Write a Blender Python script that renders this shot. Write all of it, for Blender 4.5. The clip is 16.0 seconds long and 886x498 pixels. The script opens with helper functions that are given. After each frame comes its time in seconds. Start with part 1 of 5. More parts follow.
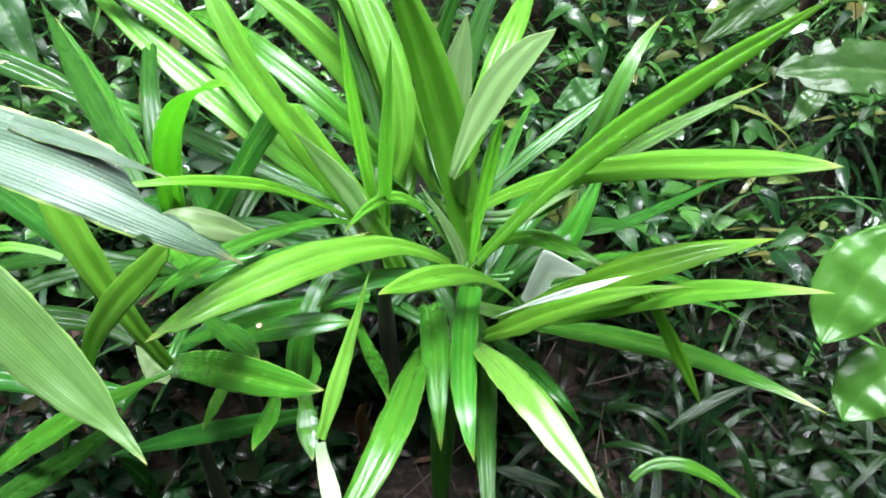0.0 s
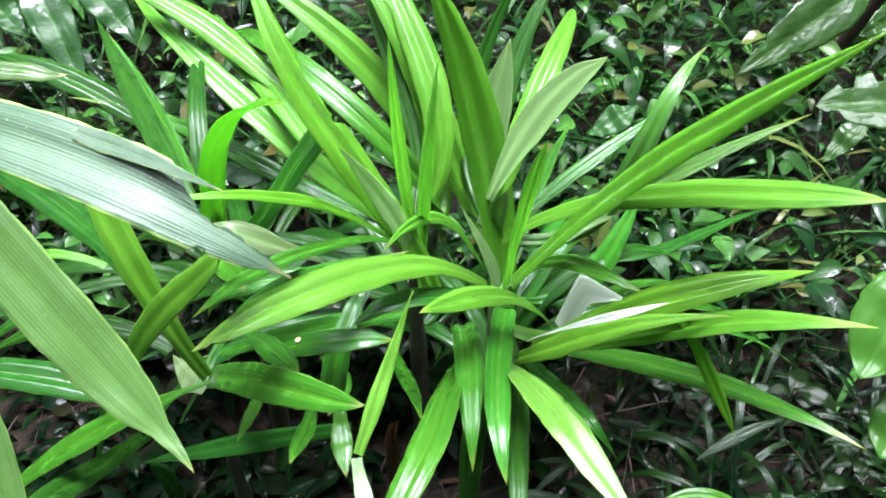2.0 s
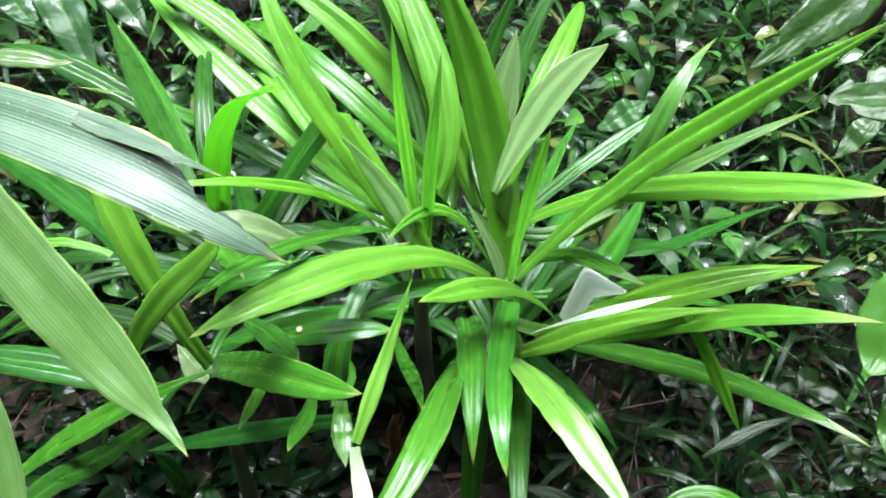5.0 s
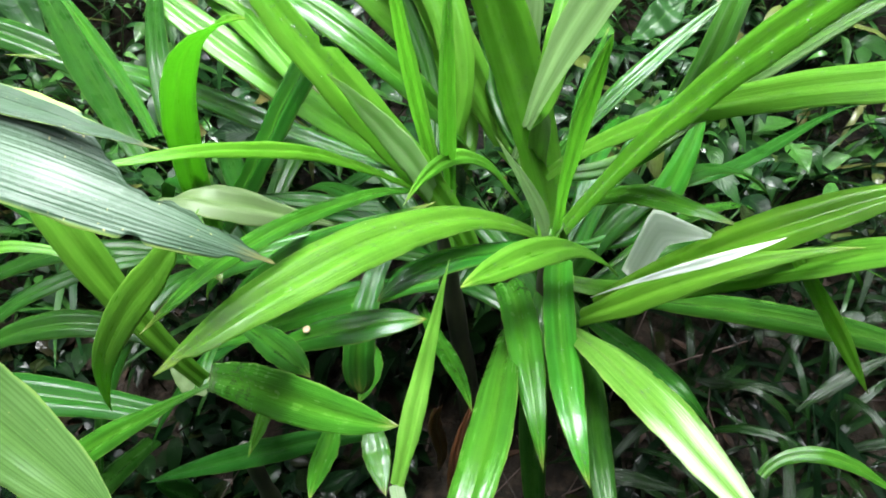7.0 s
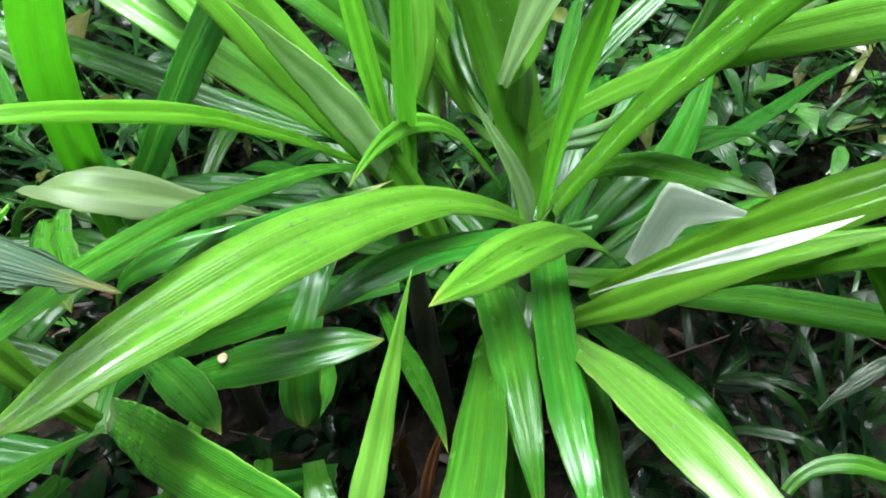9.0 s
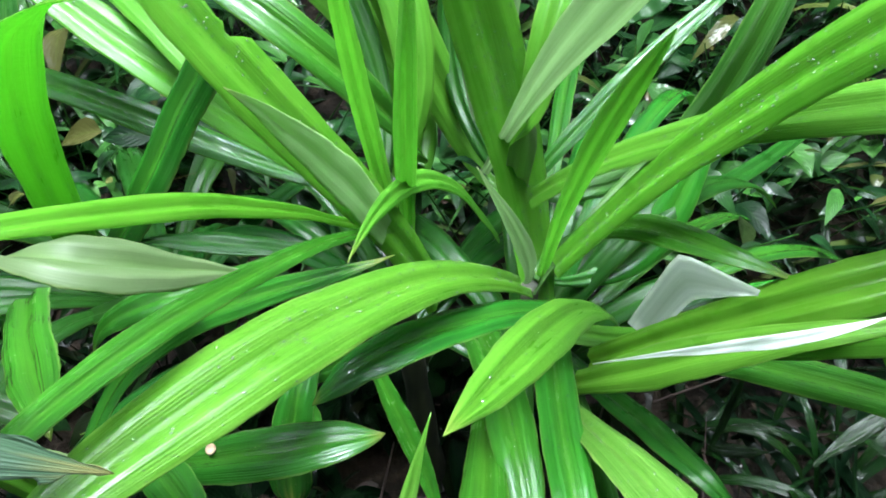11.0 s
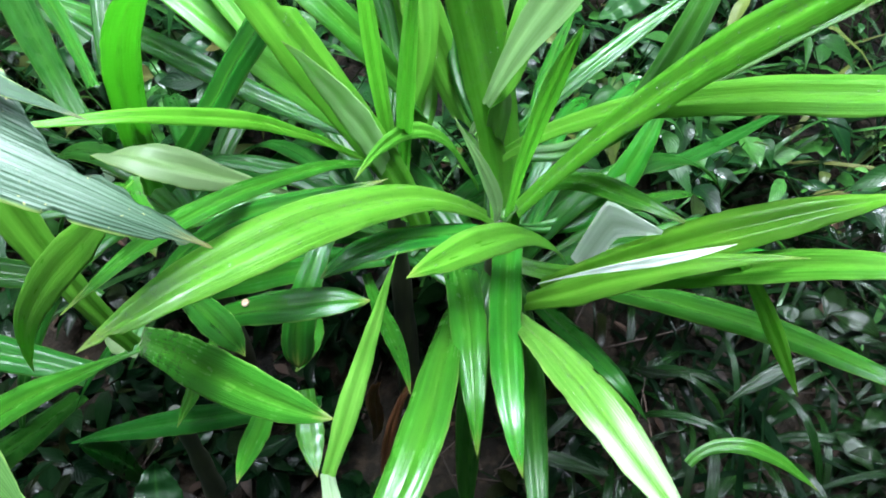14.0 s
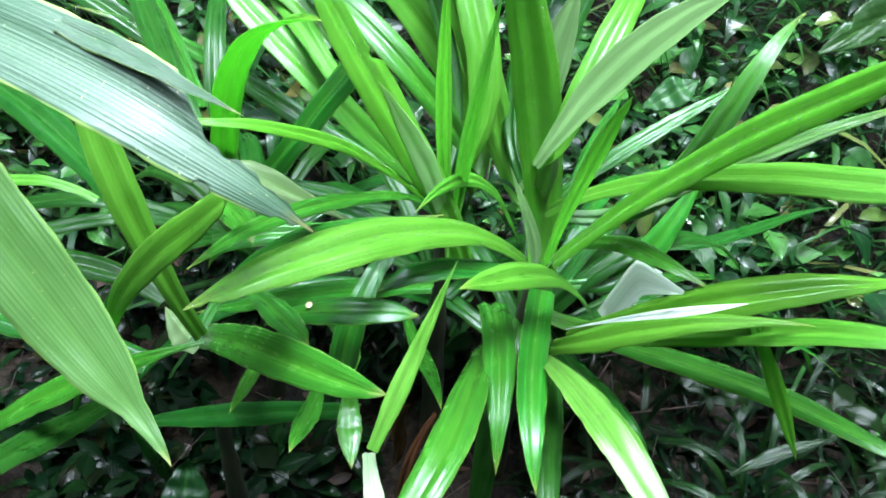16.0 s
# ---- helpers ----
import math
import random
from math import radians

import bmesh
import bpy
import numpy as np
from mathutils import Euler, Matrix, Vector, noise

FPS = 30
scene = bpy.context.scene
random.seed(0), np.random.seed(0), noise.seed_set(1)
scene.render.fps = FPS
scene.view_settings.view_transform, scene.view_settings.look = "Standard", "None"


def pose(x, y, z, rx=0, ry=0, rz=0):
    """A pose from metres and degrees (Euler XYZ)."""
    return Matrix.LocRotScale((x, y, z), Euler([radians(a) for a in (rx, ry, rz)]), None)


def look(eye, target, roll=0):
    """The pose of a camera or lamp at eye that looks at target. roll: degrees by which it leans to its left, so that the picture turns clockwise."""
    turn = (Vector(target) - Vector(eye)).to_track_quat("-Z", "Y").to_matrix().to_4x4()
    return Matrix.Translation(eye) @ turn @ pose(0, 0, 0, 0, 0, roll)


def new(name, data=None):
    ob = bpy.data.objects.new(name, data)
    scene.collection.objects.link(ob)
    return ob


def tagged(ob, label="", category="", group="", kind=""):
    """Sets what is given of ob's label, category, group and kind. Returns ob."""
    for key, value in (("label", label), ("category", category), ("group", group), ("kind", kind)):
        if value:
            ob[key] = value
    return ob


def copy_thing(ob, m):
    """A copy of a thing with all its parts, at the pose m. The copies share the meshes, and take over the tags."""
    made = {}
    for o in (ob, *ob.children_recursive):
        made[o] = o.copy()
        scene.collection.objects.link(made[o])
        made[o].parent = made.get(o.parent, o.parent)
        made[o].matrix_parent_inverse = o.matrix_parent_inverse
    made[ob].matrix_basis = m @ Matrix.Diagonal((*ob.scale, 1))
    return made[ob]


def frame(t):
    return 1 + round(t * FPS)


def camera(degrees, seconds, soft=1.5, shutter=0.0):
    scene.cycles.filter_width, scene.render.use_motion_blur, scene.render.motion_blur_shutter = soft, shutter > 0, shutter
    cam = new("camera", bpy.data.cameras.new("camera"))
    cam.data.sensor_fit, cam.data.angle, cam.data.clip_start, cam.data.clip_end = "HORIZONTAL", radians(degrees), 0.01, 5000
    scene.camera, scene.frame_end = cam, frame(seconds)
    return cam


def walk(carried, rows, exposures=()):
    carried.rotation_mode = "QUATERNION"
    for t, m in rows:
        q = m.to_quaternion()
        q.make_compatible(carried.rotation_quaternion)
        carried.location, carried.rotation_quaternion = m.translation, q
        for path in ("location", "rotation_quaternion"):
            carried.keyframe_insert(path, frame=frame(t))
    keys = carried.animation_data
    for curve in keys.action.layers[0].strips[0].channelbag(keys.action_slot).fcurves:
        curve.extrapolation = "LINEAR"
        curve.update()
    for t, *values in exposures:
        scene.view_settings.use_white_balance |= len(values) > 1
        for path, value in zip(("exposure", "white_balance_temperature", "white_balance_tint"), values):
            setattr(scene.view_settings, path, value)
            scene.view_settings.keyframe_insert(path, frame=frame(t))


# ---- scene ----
EXPOSURE = 2.96
cam = camera(61.3, 16.0, soft=1.8)
PATH = [
    (0, (0.016, 0.027, 0.942), (-0.021, 1.59, -0.305), -0.6),
    (0.5, (0.009, 0.022, 0.945), (-0.035, 1.601, -0.282), -0.8),
    (1, (0.004, 0.021, 0.943), (-0.045, 1.606, -0.274), 0.5),
    (1.5, (0.0, 0.018, 0.944), (-0.066, 1.609, -0.266), 1.1),
    (2, (-0.002, 0.02, 0.946), (-0.098, 1.616, -0.256), -0.0),
    (2.5, (0.0, 0.02, 0.945), (-0.107, 1.616, -0.255), 0.2),
    (3, (-0.001, 0.014, 0.945), (-0.117, 1.612, -0.252), 0.4),
    (5.5, (0.011, 0.023, 0.93), (-0.131, 1.608, -0.282), -0.6),
    (6, (0.011, 0.047, 0.913), (-0.127, 1.608, -0.33), -2.0),
    (6.5, (-0.006, 0.1, 0.875), (-0.166, 1.615, -0.42), -3.9),
    (7, (-0.023, 0.165, 0.846), (-0.183, 1.656, -0.477), -7.3),
    (7.5, (-0.029, 0.228, 0.801), (-0.161, 1.718, -0.527), -8.0),
    (8, (-0.029, 0.251, 0.772), (-0.127, 1.729, -0.571), -7.6),
    (10.5, (-0.043, 0.333, 0.746), (-0.071, 1.762, -0.653), -5.4),
    (11, (-0.046, 0.34, 0.772), (-0.052, 1.784, -0.611), -4.1),
    (11.5, (-0.052, 0.349, 0.786), (-0.038, 1.8, -0.59), -4.0),
    (12, (-0.06, 0.35, 0.8), (-0.034, 1.807, -0.57), -3.7),
    (12.5, (-0.066, 0.34, 0.812), (-0.045, 1.789, -0.566), -2.7),
    (13, (-0.066, 0.301, 0.817), (-0.072, 1.743, -0.569), -1.6),
    (13.5, (-0.045, 0.252, 0.832), (-0.065, 1.68, -0.568), -1.5),
    (14, (-0.023, 0.191, 0.851), (-0.051, 1.604, -0.565), 0.1),
    (14.5, (-0.032, 0.15, 0.868), (-0.053, 1.589, -0.521), 3.6),
    (15, (-0.048, 0.126, 0.877), (-0.092, 1.602, -0.473), 4.8),
    (15.5, (-0.047, 0.112, 0.878), (-0.119, 1.624, -0.429), 5.1),
    (16, (-0.04, 0.103, 0.873), (-0.143, 1.65, -0.39), 5.2),
]
walk(cam, [(t, look(eye, target, roll)) for t, eye, target, roll in PATH], ((0.0, 2.96, 6100, 17), (5.5, 2.94, 6100, 17), (7.5, 2.68, 6350, 11), (11.0, 2.7, 5850, 10), (13.0, 2.76, 5800, 9), (15.0, 2.84, 5600, 8), (16.0, 2.9, 5600, 8)))

# ---- light ----
SUN_UP, SUN_ROUND = 83.0, -8.0
world = bpy.data.worlds.new("overcast_sky")
scene.world = world
world.use_nodes = True
sky = world.node_tree.nodes.new("ShaderNodeTexSky")
sky.sky_type, sky.sun_disc = "NISHITA", False
sky.sun_elevation, sky.sun_rotation = radians(SUN_UP), radians(SUN_ROUND)
sky.air_density, sky.dust_density, sky.ozone_density = 1.0, 4.0, 0.6
back = world.node_tree.nodes["Background"]
back.inputs["Strength"].default_value = 0.16
cloud = world.node_tree.nodes.new("ShaderNodeHueSaturation")
cloud.inputs["Saturation"].default_value = 0.35
world.node_tree.links.new(sky.outputs["Color"], cloud.inputs["Color"])
world.node_tree.links.new(cloud.outputs["Color"], back.inputs["Color"])
sun_data = bpy.data.lights.new("sun", "SUN")
sun_data.energy, sun_data.angle, sun_data.color = 2.5, radians(42), (0.94, 0.985, 1.0)
sun = new("sun", sun_data)
sun.matrix_world = pose(0, 0, 6, 90 - SUN_UP, 0, -SUN_ROUND + 180)
scene.view_settings.exposure = EXPOSURE


# ---- materials ----
class Nodes:
    """Short hand for building a node material."""

    def __init__(self, name):
        self.mat = bpy.data.materials.new(name)
        self.mat.use_nodes = True
        self.tree = self.mat.node_tree
        self.tree.nodes.clear()
        self.out = self.tree.nodes.new("ShaderNodeOutputMaterial")

    def add(self, kind, values=None, operation="", use_clamp=False, data_type="", uv_map=""):
        node = self.tree.nodes.new(kind)
        if operation:
            node.operation, node.use_clamp = operation, use_clamp
        if data_type:
            node.data_type = data_type
        if uv_map:
            node.uv_map = uv_map
        for key, value in (values or {}).items():
            if isinstance(value, bpy.types.NodeSocket):
                self.tree.links.new(value, node.inputs[key])
            else:
                node.inputs[key].default_value = value
        return node

    def math(self, op, a, b=0.0, clamp=False):
        return self.add("ShaderNodeMath", {0: a, 1: b}, operation=op, use_clamp=clamp).outputs[0]

    def mix(self, fac, a, b):
        node = self.add("ShaderNodeMix", {"Factor": fac}, data_type="RGBA")
        for key, value in ((6, a), (7, b)):
            if isinstance(value, bpy.types.NodeSocket):
                self.tree.links.new(value, node.inputs[key])
            else:
                node.inputs[key].default_value = (*value, 1)
        return node.outputs[2]

    def ramp(self, fac, lo, hi):
        return self.add("ShaderNodeMapRange", {0: fac, 1: lo, 2: hi}).outputs[0]

    def noise(self, where, scale, detail=3.0):
        return self.add("ShaderNodeTexNoise", {"Vector": where, "Scale": scale, "Detail": detail}).outputs["Fac"]

    def end(self, shader):
        self.tree.links.new(shader, self.out.inputs["Surface"])
        return self.mat


def leaf_material(name, dark, light, glow, rough=0.3, through_light=0.42, veins=26.0, relief=0.25, wet=0.35, stripe=0.5, pale=0.0, pale_from=0.0, cover=0.0, spec=0.5, rim=0.3, fold=0.55, ribs=0.0, dry_tip=0.55):
    """Blade of a leaf: uv.x runs across (0 to 1), uv.y along in metres. Parallel veins, blotches, wet film."""
    n = Nodes(name)
    uv = n.add("ShaderNodeUVMap", uv_map="blade").outputs[0]
    part_uv = n.add("ShaderNodeSeparateXYZ", {0: uv})
    u, v = part_uv.outputs[0], part_uv.outputs[1]
    info = n.add("ShaderNodeObjectInfo").outputs["Random"]
    shift = n.math("MULTIPLY", info, 37.0)
    long_uv = n.add("ShaderNodeCombineXYZ", {0: n.math("ADD", n.math("MULTIPLY", u, 9.0), shift), 1: n.math("MULTIPLY", v, 3.0), 2: shift}).outputs[0]
    streak = n.noise(long_uv, 1.6, 4.0)
    fine_uv = n.add("ShaderNodeCombineXYZ", {0: n.math("ADD", n.math("MULTIPLY", u, 40.0), shift), 1: n.math("MULTIPLY", v, 14.0), 2: shift}).outputs[0]
    fine = n.noise(fine_uv, 1.0, 3.0)
    round_uv = n.add("ShaderNodeCombineXYZ", {0: n.math("ADD", n.math("MULTIPLY", u, 0.045), shift), 1: v, 2: shift}).outputs[0]
    blotch = n.noise(round_uv, 42.0, 4.0)
    vein = n.math("SINE", n.math("ADD", n.math("MULTIPLY", u, veins * 6.283), n.math("MULTIPLY", streak, 2.5)))
    vein = n.math("ADD", n.math("MULTIPLY", vein, 0.5), 0.5)
    col = n.mix(n.ramp(n.math("ADD", n.math("MULTIPLY", streak, stripe), n.math("MULTIPLY", n.math("ADD", fine, blotch), 0.5 - stripe / 2)), 0.33, 0.67), dark, light)
    col = n.mix(n.math("MULTIPLY", n.math("MULTIPLY", vein, fine), 0.12), col, light)
    hue = n.add("ShaderNodeHueSaturation", {"Hue": n.math("ADD", n.math("MULTIPLY", info, 0.018), 0.489), "Saturation": 1.0,
                                            "Value": n.math("ADD", n.math("MULTIPLY", info, 0.24), 0.88), "Color": col}).outputs[0]
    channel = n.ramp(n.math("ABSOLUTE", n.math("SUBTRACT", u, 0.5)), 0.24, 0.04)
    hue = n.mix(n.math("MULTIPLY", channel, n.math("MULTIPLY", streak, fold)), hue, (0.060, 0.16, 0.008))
    # Pale patches: bleaching, with the white gloss of wet leaf painted in.
    if pale:
        bleach_gloss_uv = n.add("ShaderNodeCombineXYZ", {0: n.math("ADD", n.math("MULTIPLY", u, 2.5), shift), 1: n.math("MULTIPLY", v, 3.2), 2: shift}).outputs[0]
        bleach_gloss = n.math("ADD", n.noise(bleach_gloss_uv, 1.0, 2.0), n.math("MULTIPLY", n.math("SUBTRACT", fine, 0.5), 0.35))
        if pale_from:
            bleach_gloss = n.math("ADD", bleach_gloss, n.math("SUBTRACT", n.math("MULTIPLY", n.ramp(v, pale_from, pale_from + 0.1), 0.4), 0.28))
        hue = n.mix(n.math("MULTIPLY", n.ramp(bleach_gloss, 0.46, 0.72), pale), hue, (0.62, 0.70, 0.50))
    if ribs:
        hue = n.mix(n.math("MULTIPLY", n.math("POWER", vein, 2.0), ribs), hue, (dark[0] * 0.5, dark[1] * 0.6, dark[2] * 0.5))
    reach = n.add("ShaderNodeSeparateXYZ", {0: n.add("ShaderNodeUVMap", uv_map="length").outputs[0]}).outputs[1]
    withered = n.ramp(n.math("ADD", reach, n.math("MULTIPLY", n.math("SUBTRACT", streak, 0.5), 0.25)), 0.90, 1.02)
    hue = n.mix(n.math("MULTIPLY", withered, dry_tip), hue, (0.30, 0.25, 0.06))
    edge = n.ramp(n.math("ABSOLUTE", n.math("SUBTRACT", u, 0.5)), 0.465, 0.495)
    hue = n.mix(n.math("MULTIPLY", edge, rim), hue, (0.30, 0.46, 0.10))
    speck = n.ramp(n.noise(round_uv, 420.0, 1.0), 0.73, 0.8)
    hue = n.mix(n.math("MULTIPLY", speck, rim), hue, (0.35, 0.36, 0.12))
    height = n.math("ADD", n.math("MULTIPLY", n.math("MULTIPLY", vein, fine), 0.25), n.math("ADD", n.math("MULTIPLY", fine, 0.7), n.math("ADD", n.math("MULTIPLY", streak, 1.6), n.math("MULTIPLY", n.noise(round_uv, 260.0, 2.0), 0.7))))
    bump = n.add("ShaderNodeBump", {"Strength": relief, "Distance": 0.0012, "Height": height}).outputs[0]
    gloss = n.ramp(n.math("ADD", n.math("MULTIPLY", blotch, 0.6), n.math("MULTIPLY", streak, 0.4)), 0.35, 0.65)
    roughness = n.math("ADD", n.math("MULTIPLY", gloss, 0.14), rough - 0.1)
    film = n.math("MULTIPLY", n.ramp(n.math("ADD", n.math("MULTIPLY", blotch, 0.5), n.math("MULTIPLY", fine, 0.5)), 0.51 + cover, 0.45 + cover), wet)
    ridge_uv = n.add("ShaderNodeCombineXYZ", {0: n.math("ADD", n.math("MULTIPLY", u, 34.0), shift), 1: n.math("MULTIPLY", v, 9.0), 2: shift}).outputs[0]
    ridge = n.math("ADD", n.noise(ridge_uv, 1.0, 2.0), n.math("MULTIPLY", blotch, 0.8))
    ripple = n.add("ShaderNodeBump", {"Strength": min(1.0, relief * 1.5), "Distance": 0.001, "Height": ridge}).outputs[0]
    top = n.add("ShaderNodeBsdfPrincipled", {"Base Color": hue, "Roughness": roughness, "IOR": 1.46, "Specular IOR Level": spec,
                                             "Coat Weight": film, "Coat IOR": 1.6, "Coat Roughness": 0.045, "Coat Normal": ripple, "Normal": bump}).outputs[0]
    bright = n.mix(0.25, glow, hue)
    lit = n.add("ShaderNodeBsdfTranslucent", {"Color": bright, "Normal": bump}).outputs[0]
    return n.end(n.add("ShaderNodeMixShader", {0: through_light, 1: top, 2: lit}).outputs[0])


def ground_material():
    n = Nodes("damp_shaded_soil")
    where = n.add("ShaderNodeTexCoord").outputs["Object"]
    big, small = n.noise(where, 6.0, 5.0), n.noise(where, 70.0, 6.0)
    # Damp soil tones, lowered to paint in the shade under the plants.
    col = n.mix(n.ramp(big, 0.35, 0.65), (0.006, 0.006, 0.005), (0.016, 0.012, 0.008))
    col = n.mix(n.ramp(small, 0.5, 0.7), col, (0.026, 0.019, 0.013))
    bump = n.add("ShaderNodeBump", {"Strength": 0.9, "Distance": 0.012, "Height": small}).outputs[0]
    return n.end(n.add("ShaderNodeBsdfPrincipled", {"Base Color": col, "Roughness": 0.8, "Specular IOR Level": 0.05, "Normal": bump}).outputs[0])


def bark_material(name, dark, light):
    n = Nodes(name)
    where = n.add("ShaderNodeTexCoord").outputs["Object"]
    stretched = n.add("ShaderNodeMapping", {"Vector": where, "Scale": (60.0, 60.0, 14.0)}).outputs[0]
    grain = n.noise(stretched, 1.0, 6.0)
    col = n.mix(n.ramp(grain, 0.35, 0.65), dark, light)
    bump = n.add("ShaderNodeBump", {"Strength": 0.7, "Distance": 0.003, "Height": grain}).outputs[0]
    return n.end(n.add("ShaderNodeBsdfPrincipled", {"Base Color": col, "Roughness": 0.6, "Normal": bump}).outputs[0])


def litter_material(name, dark, light, rough=0.55):
    """Loose pieces told apart piece by piece."""
    n = Nodes(name)
    where = n.add("ShaderNodeTexCoord").outputs["Object"]
    island = n.add("ShaderNodeNewGeometry").outputs["Random Per Island"]
    grain = n.noise(where, 160.0, 4.0)
    col = n.mix(island, dark, light)
    col = n.mix(n.math("MULTIPLY", n.ramp(grain, 0.45, 0.7), 0.5), col, dark)
    bump = n.add("ShaderNodeBump", {"Strength": 0.4, "Distance": 0.002, "Height": grain}).outputs[0]
    return n.end(n.add("ShaderNodeBsdfPrincipled", {"Base Color": col, "Roughness": rough, "Specular IOR Level": 0.25, "Normal": bump}).outputs[0])


def herb_material(name, dark, light, rough=0.34, through_light=0.25, film=0.25, veins=44.0, relief=0.5, spec=0.12, patch=28.0, aged=0.6):
    """Small leaves of the undergrowth: each leaf its own tone, a pale midrib and side veins (uv.x across, uv.y along, both 0 to 1)."""
    n = Nodes(name)
    uv = n.add("ShaderNodeUVMap", uv_map="blade").outputs[0]
    part_uv = n.add("ShaderNodeSeparateXYZ", {0: uv})
    island = n.add("ShaderNodeNewGeometry").outputs["Random Per Island"]
    off = n.math("ABSOLUTE", n.math("SUBTRACT", part_uv.outputs[0], 0.5))
    side = n.math("SINE", n.math("MULTIPLY", n.math("ADD", part_uv.outputs[1], n.math("MULTIPLY", off, -35.0 / veins)), veins))
    where = n.add("ShaderNodeTexCoord").outputs["Object"]
    blotch = n.noise(where, 90.0, 3.0)
    col = n.mix(n.math("POWER", island, 2.4), dark, light)
    col = n.mix(n.math("MULTIPLY", n.ramp(blotch, 0.4, 0.7), 0.4), col, dark)
    col = n.mix(n.math("MULTIPLY", n.ramp(off, 0.05, 0.0), 0.3), col, light)
    other = n.math("FRACT", n.math("MULTIPLY", island, 17.3))
    col = n.mix(n.math("MULTIPLY", n.ramp(other, 0.86, 1.0), aged), col, (light[1] * 0.75, light[1] * 0.6, light[2]))
    height = n.math("ADD", n.math("MULTIPLY", side, 0.14), n.math("MULTIPLY", blotch, 1.2))
    bump = n.add("ShaderNodeBump", {"Strength": relief, "Distance": 0.002, "Height": height}).outputs[0]
    roughness = n.math("ADD", n.math("MULTIPLY", blotch, 0.2), rough - 0.12)
    ripple = n.add("ShaderNodeBump", {"Strength": relief, "Distance": 0.004, "Height": n.noise(where, 130.0, 2.0)}).outputs[0]
    top = n.add("ShaderNodeBsdfPrincipled", {"Base Color": col, "Roughness": roughness, "Specular IOR Level": spec,
                                             "Coat Weight": n.math("MULTIPLY", n.ramp(n.noise(where, patch, 2.0), 0.52, 0.62), film), "Coat Roughness": 0.05, "Coat Normal": ripple, "Normal": bump}).outputs[0]
    lit = n.add("ShaderNodeBsdfTranslucent", {"Color": n.mix(0.4, col, light)}).outputs[0]
    return n.end(n.add("ShaderNodeMixShader", {0: through_light, 1: top, 2: lit}).outputs[0])


def water_material():
    n = Nodes("water_drop")
    return n.end(n.add("ShaderNodeBsdfPrincipled", {"Base Color": (0.9, 0.95, 0.9, 1), "Roughness": 0.03, "IOR": 1.33, "Transmission Weight": 0.9}).outputs[0])


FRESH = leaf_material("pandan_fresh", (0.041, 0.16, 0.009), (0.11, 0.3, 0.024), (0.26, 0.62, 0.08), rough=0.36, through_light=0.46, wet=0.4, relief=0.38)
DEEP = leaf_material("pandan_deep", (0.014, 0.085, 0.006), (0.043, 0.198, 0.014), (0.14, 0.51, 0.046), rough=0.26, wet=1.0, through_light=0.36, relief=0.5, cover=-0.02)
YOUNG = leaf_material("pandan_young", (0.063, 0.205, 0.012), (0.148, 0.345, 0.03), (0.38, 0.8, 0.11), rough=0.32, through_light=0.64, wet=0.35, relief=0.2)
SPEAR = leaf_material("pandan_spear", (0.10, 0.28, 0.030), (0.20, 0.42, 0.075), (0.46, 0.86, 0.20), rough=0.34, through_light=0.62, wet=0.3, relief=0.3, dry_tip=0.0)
UNDER = leaf_material("pandan_underside", (0.105, 0.185, 0.065), (0.175, 0.255, 0.115), (0.3, 0.48, 0.15), rough=0.5, wet=0.0, through_light=0.35, relief=0.15)
GLAUCOUS = leaf_material("glaucous_underside", (0.6, 0.66, 0.62), (0.78, 0.82, 0.78), (0.8, 0.88, 0.72), rough=0.45, wet=0.2, veins=6.0, through_light=0.35, relief=0.3, stripe=0.3, ribs=0.2)
PALE = leaf_material("pale_underside", (0.2, 0.36, 0.12), (0.32, 0.47, 0.21), (0.46, 0.72, 0.27), rough=0.5, wet=0.0, through_light=0.5, relief=0.15, spec=0.45)
RIBBED = leaf_material("pale_ribbed_blade", (0.034, 0.078, 0.038), (0.09, 0.138, 0.098), (0.22, 0.38, 0.16), rough=0.42, wet=0.1, veins=20.0, through_light=0.15, relief=0.5, stripe=0.4, ribs=0.8, fold=0.1, spec=0.26, rim=0.8)
BLEACHED = leaf_material("pandan_bleach_gloss", (0.034, 0.125, 0.01), (0.082, 0.2, 0.03), (0.15, 0.42, 0.05), rough=0.4, wet=0.1, through_light=0.22, relief=0.5, stripe=0.75, fold=0.3, pale=0.42, pale_from=0.16, ribs=0.3, spec=0.14)
SHINY = leaf_material("pandan_wet_bleach_gloss", (0.026, 0.115, 0.012), (0.07, 0.21, 0.03), (0.18, 0.5, 0.07), rough=0.25, wet=1.0, through_light=0.34, relief=0.7, pale=0.15, cover=0.04, spec=0.3)
# Blade greens lowered so far that the shade around them is painted in.
SEDGE = leaf_material("sedge_blade_shaded", (0.0018, 0.009, 0.0014), (0.0065, 0.023, 0.0034), (0.018, 0.06, 0.01), rough=0.45, wet=0.5, veins=10.0, through_light=0.15, relief=0.8, cover=0.12, spec=0.03, rim=0.0, fold=0.0, dry_tip=0.0)
# Older leaves are darker; the shade low in the rosettes is painted in too.
OLD_SHADED = leaf_material("pandan_old_shaded", (0.006, 0.04, 0.0045), (0.018, 0.088, 0.009), (0.055, 0.26, 0.028), rough=0.34, wet=0.3, through_light=0.32, relief=0.4, cover=0.05, spec=0.12, rim=0.12, fold=0.15, dry_tip=0.0)
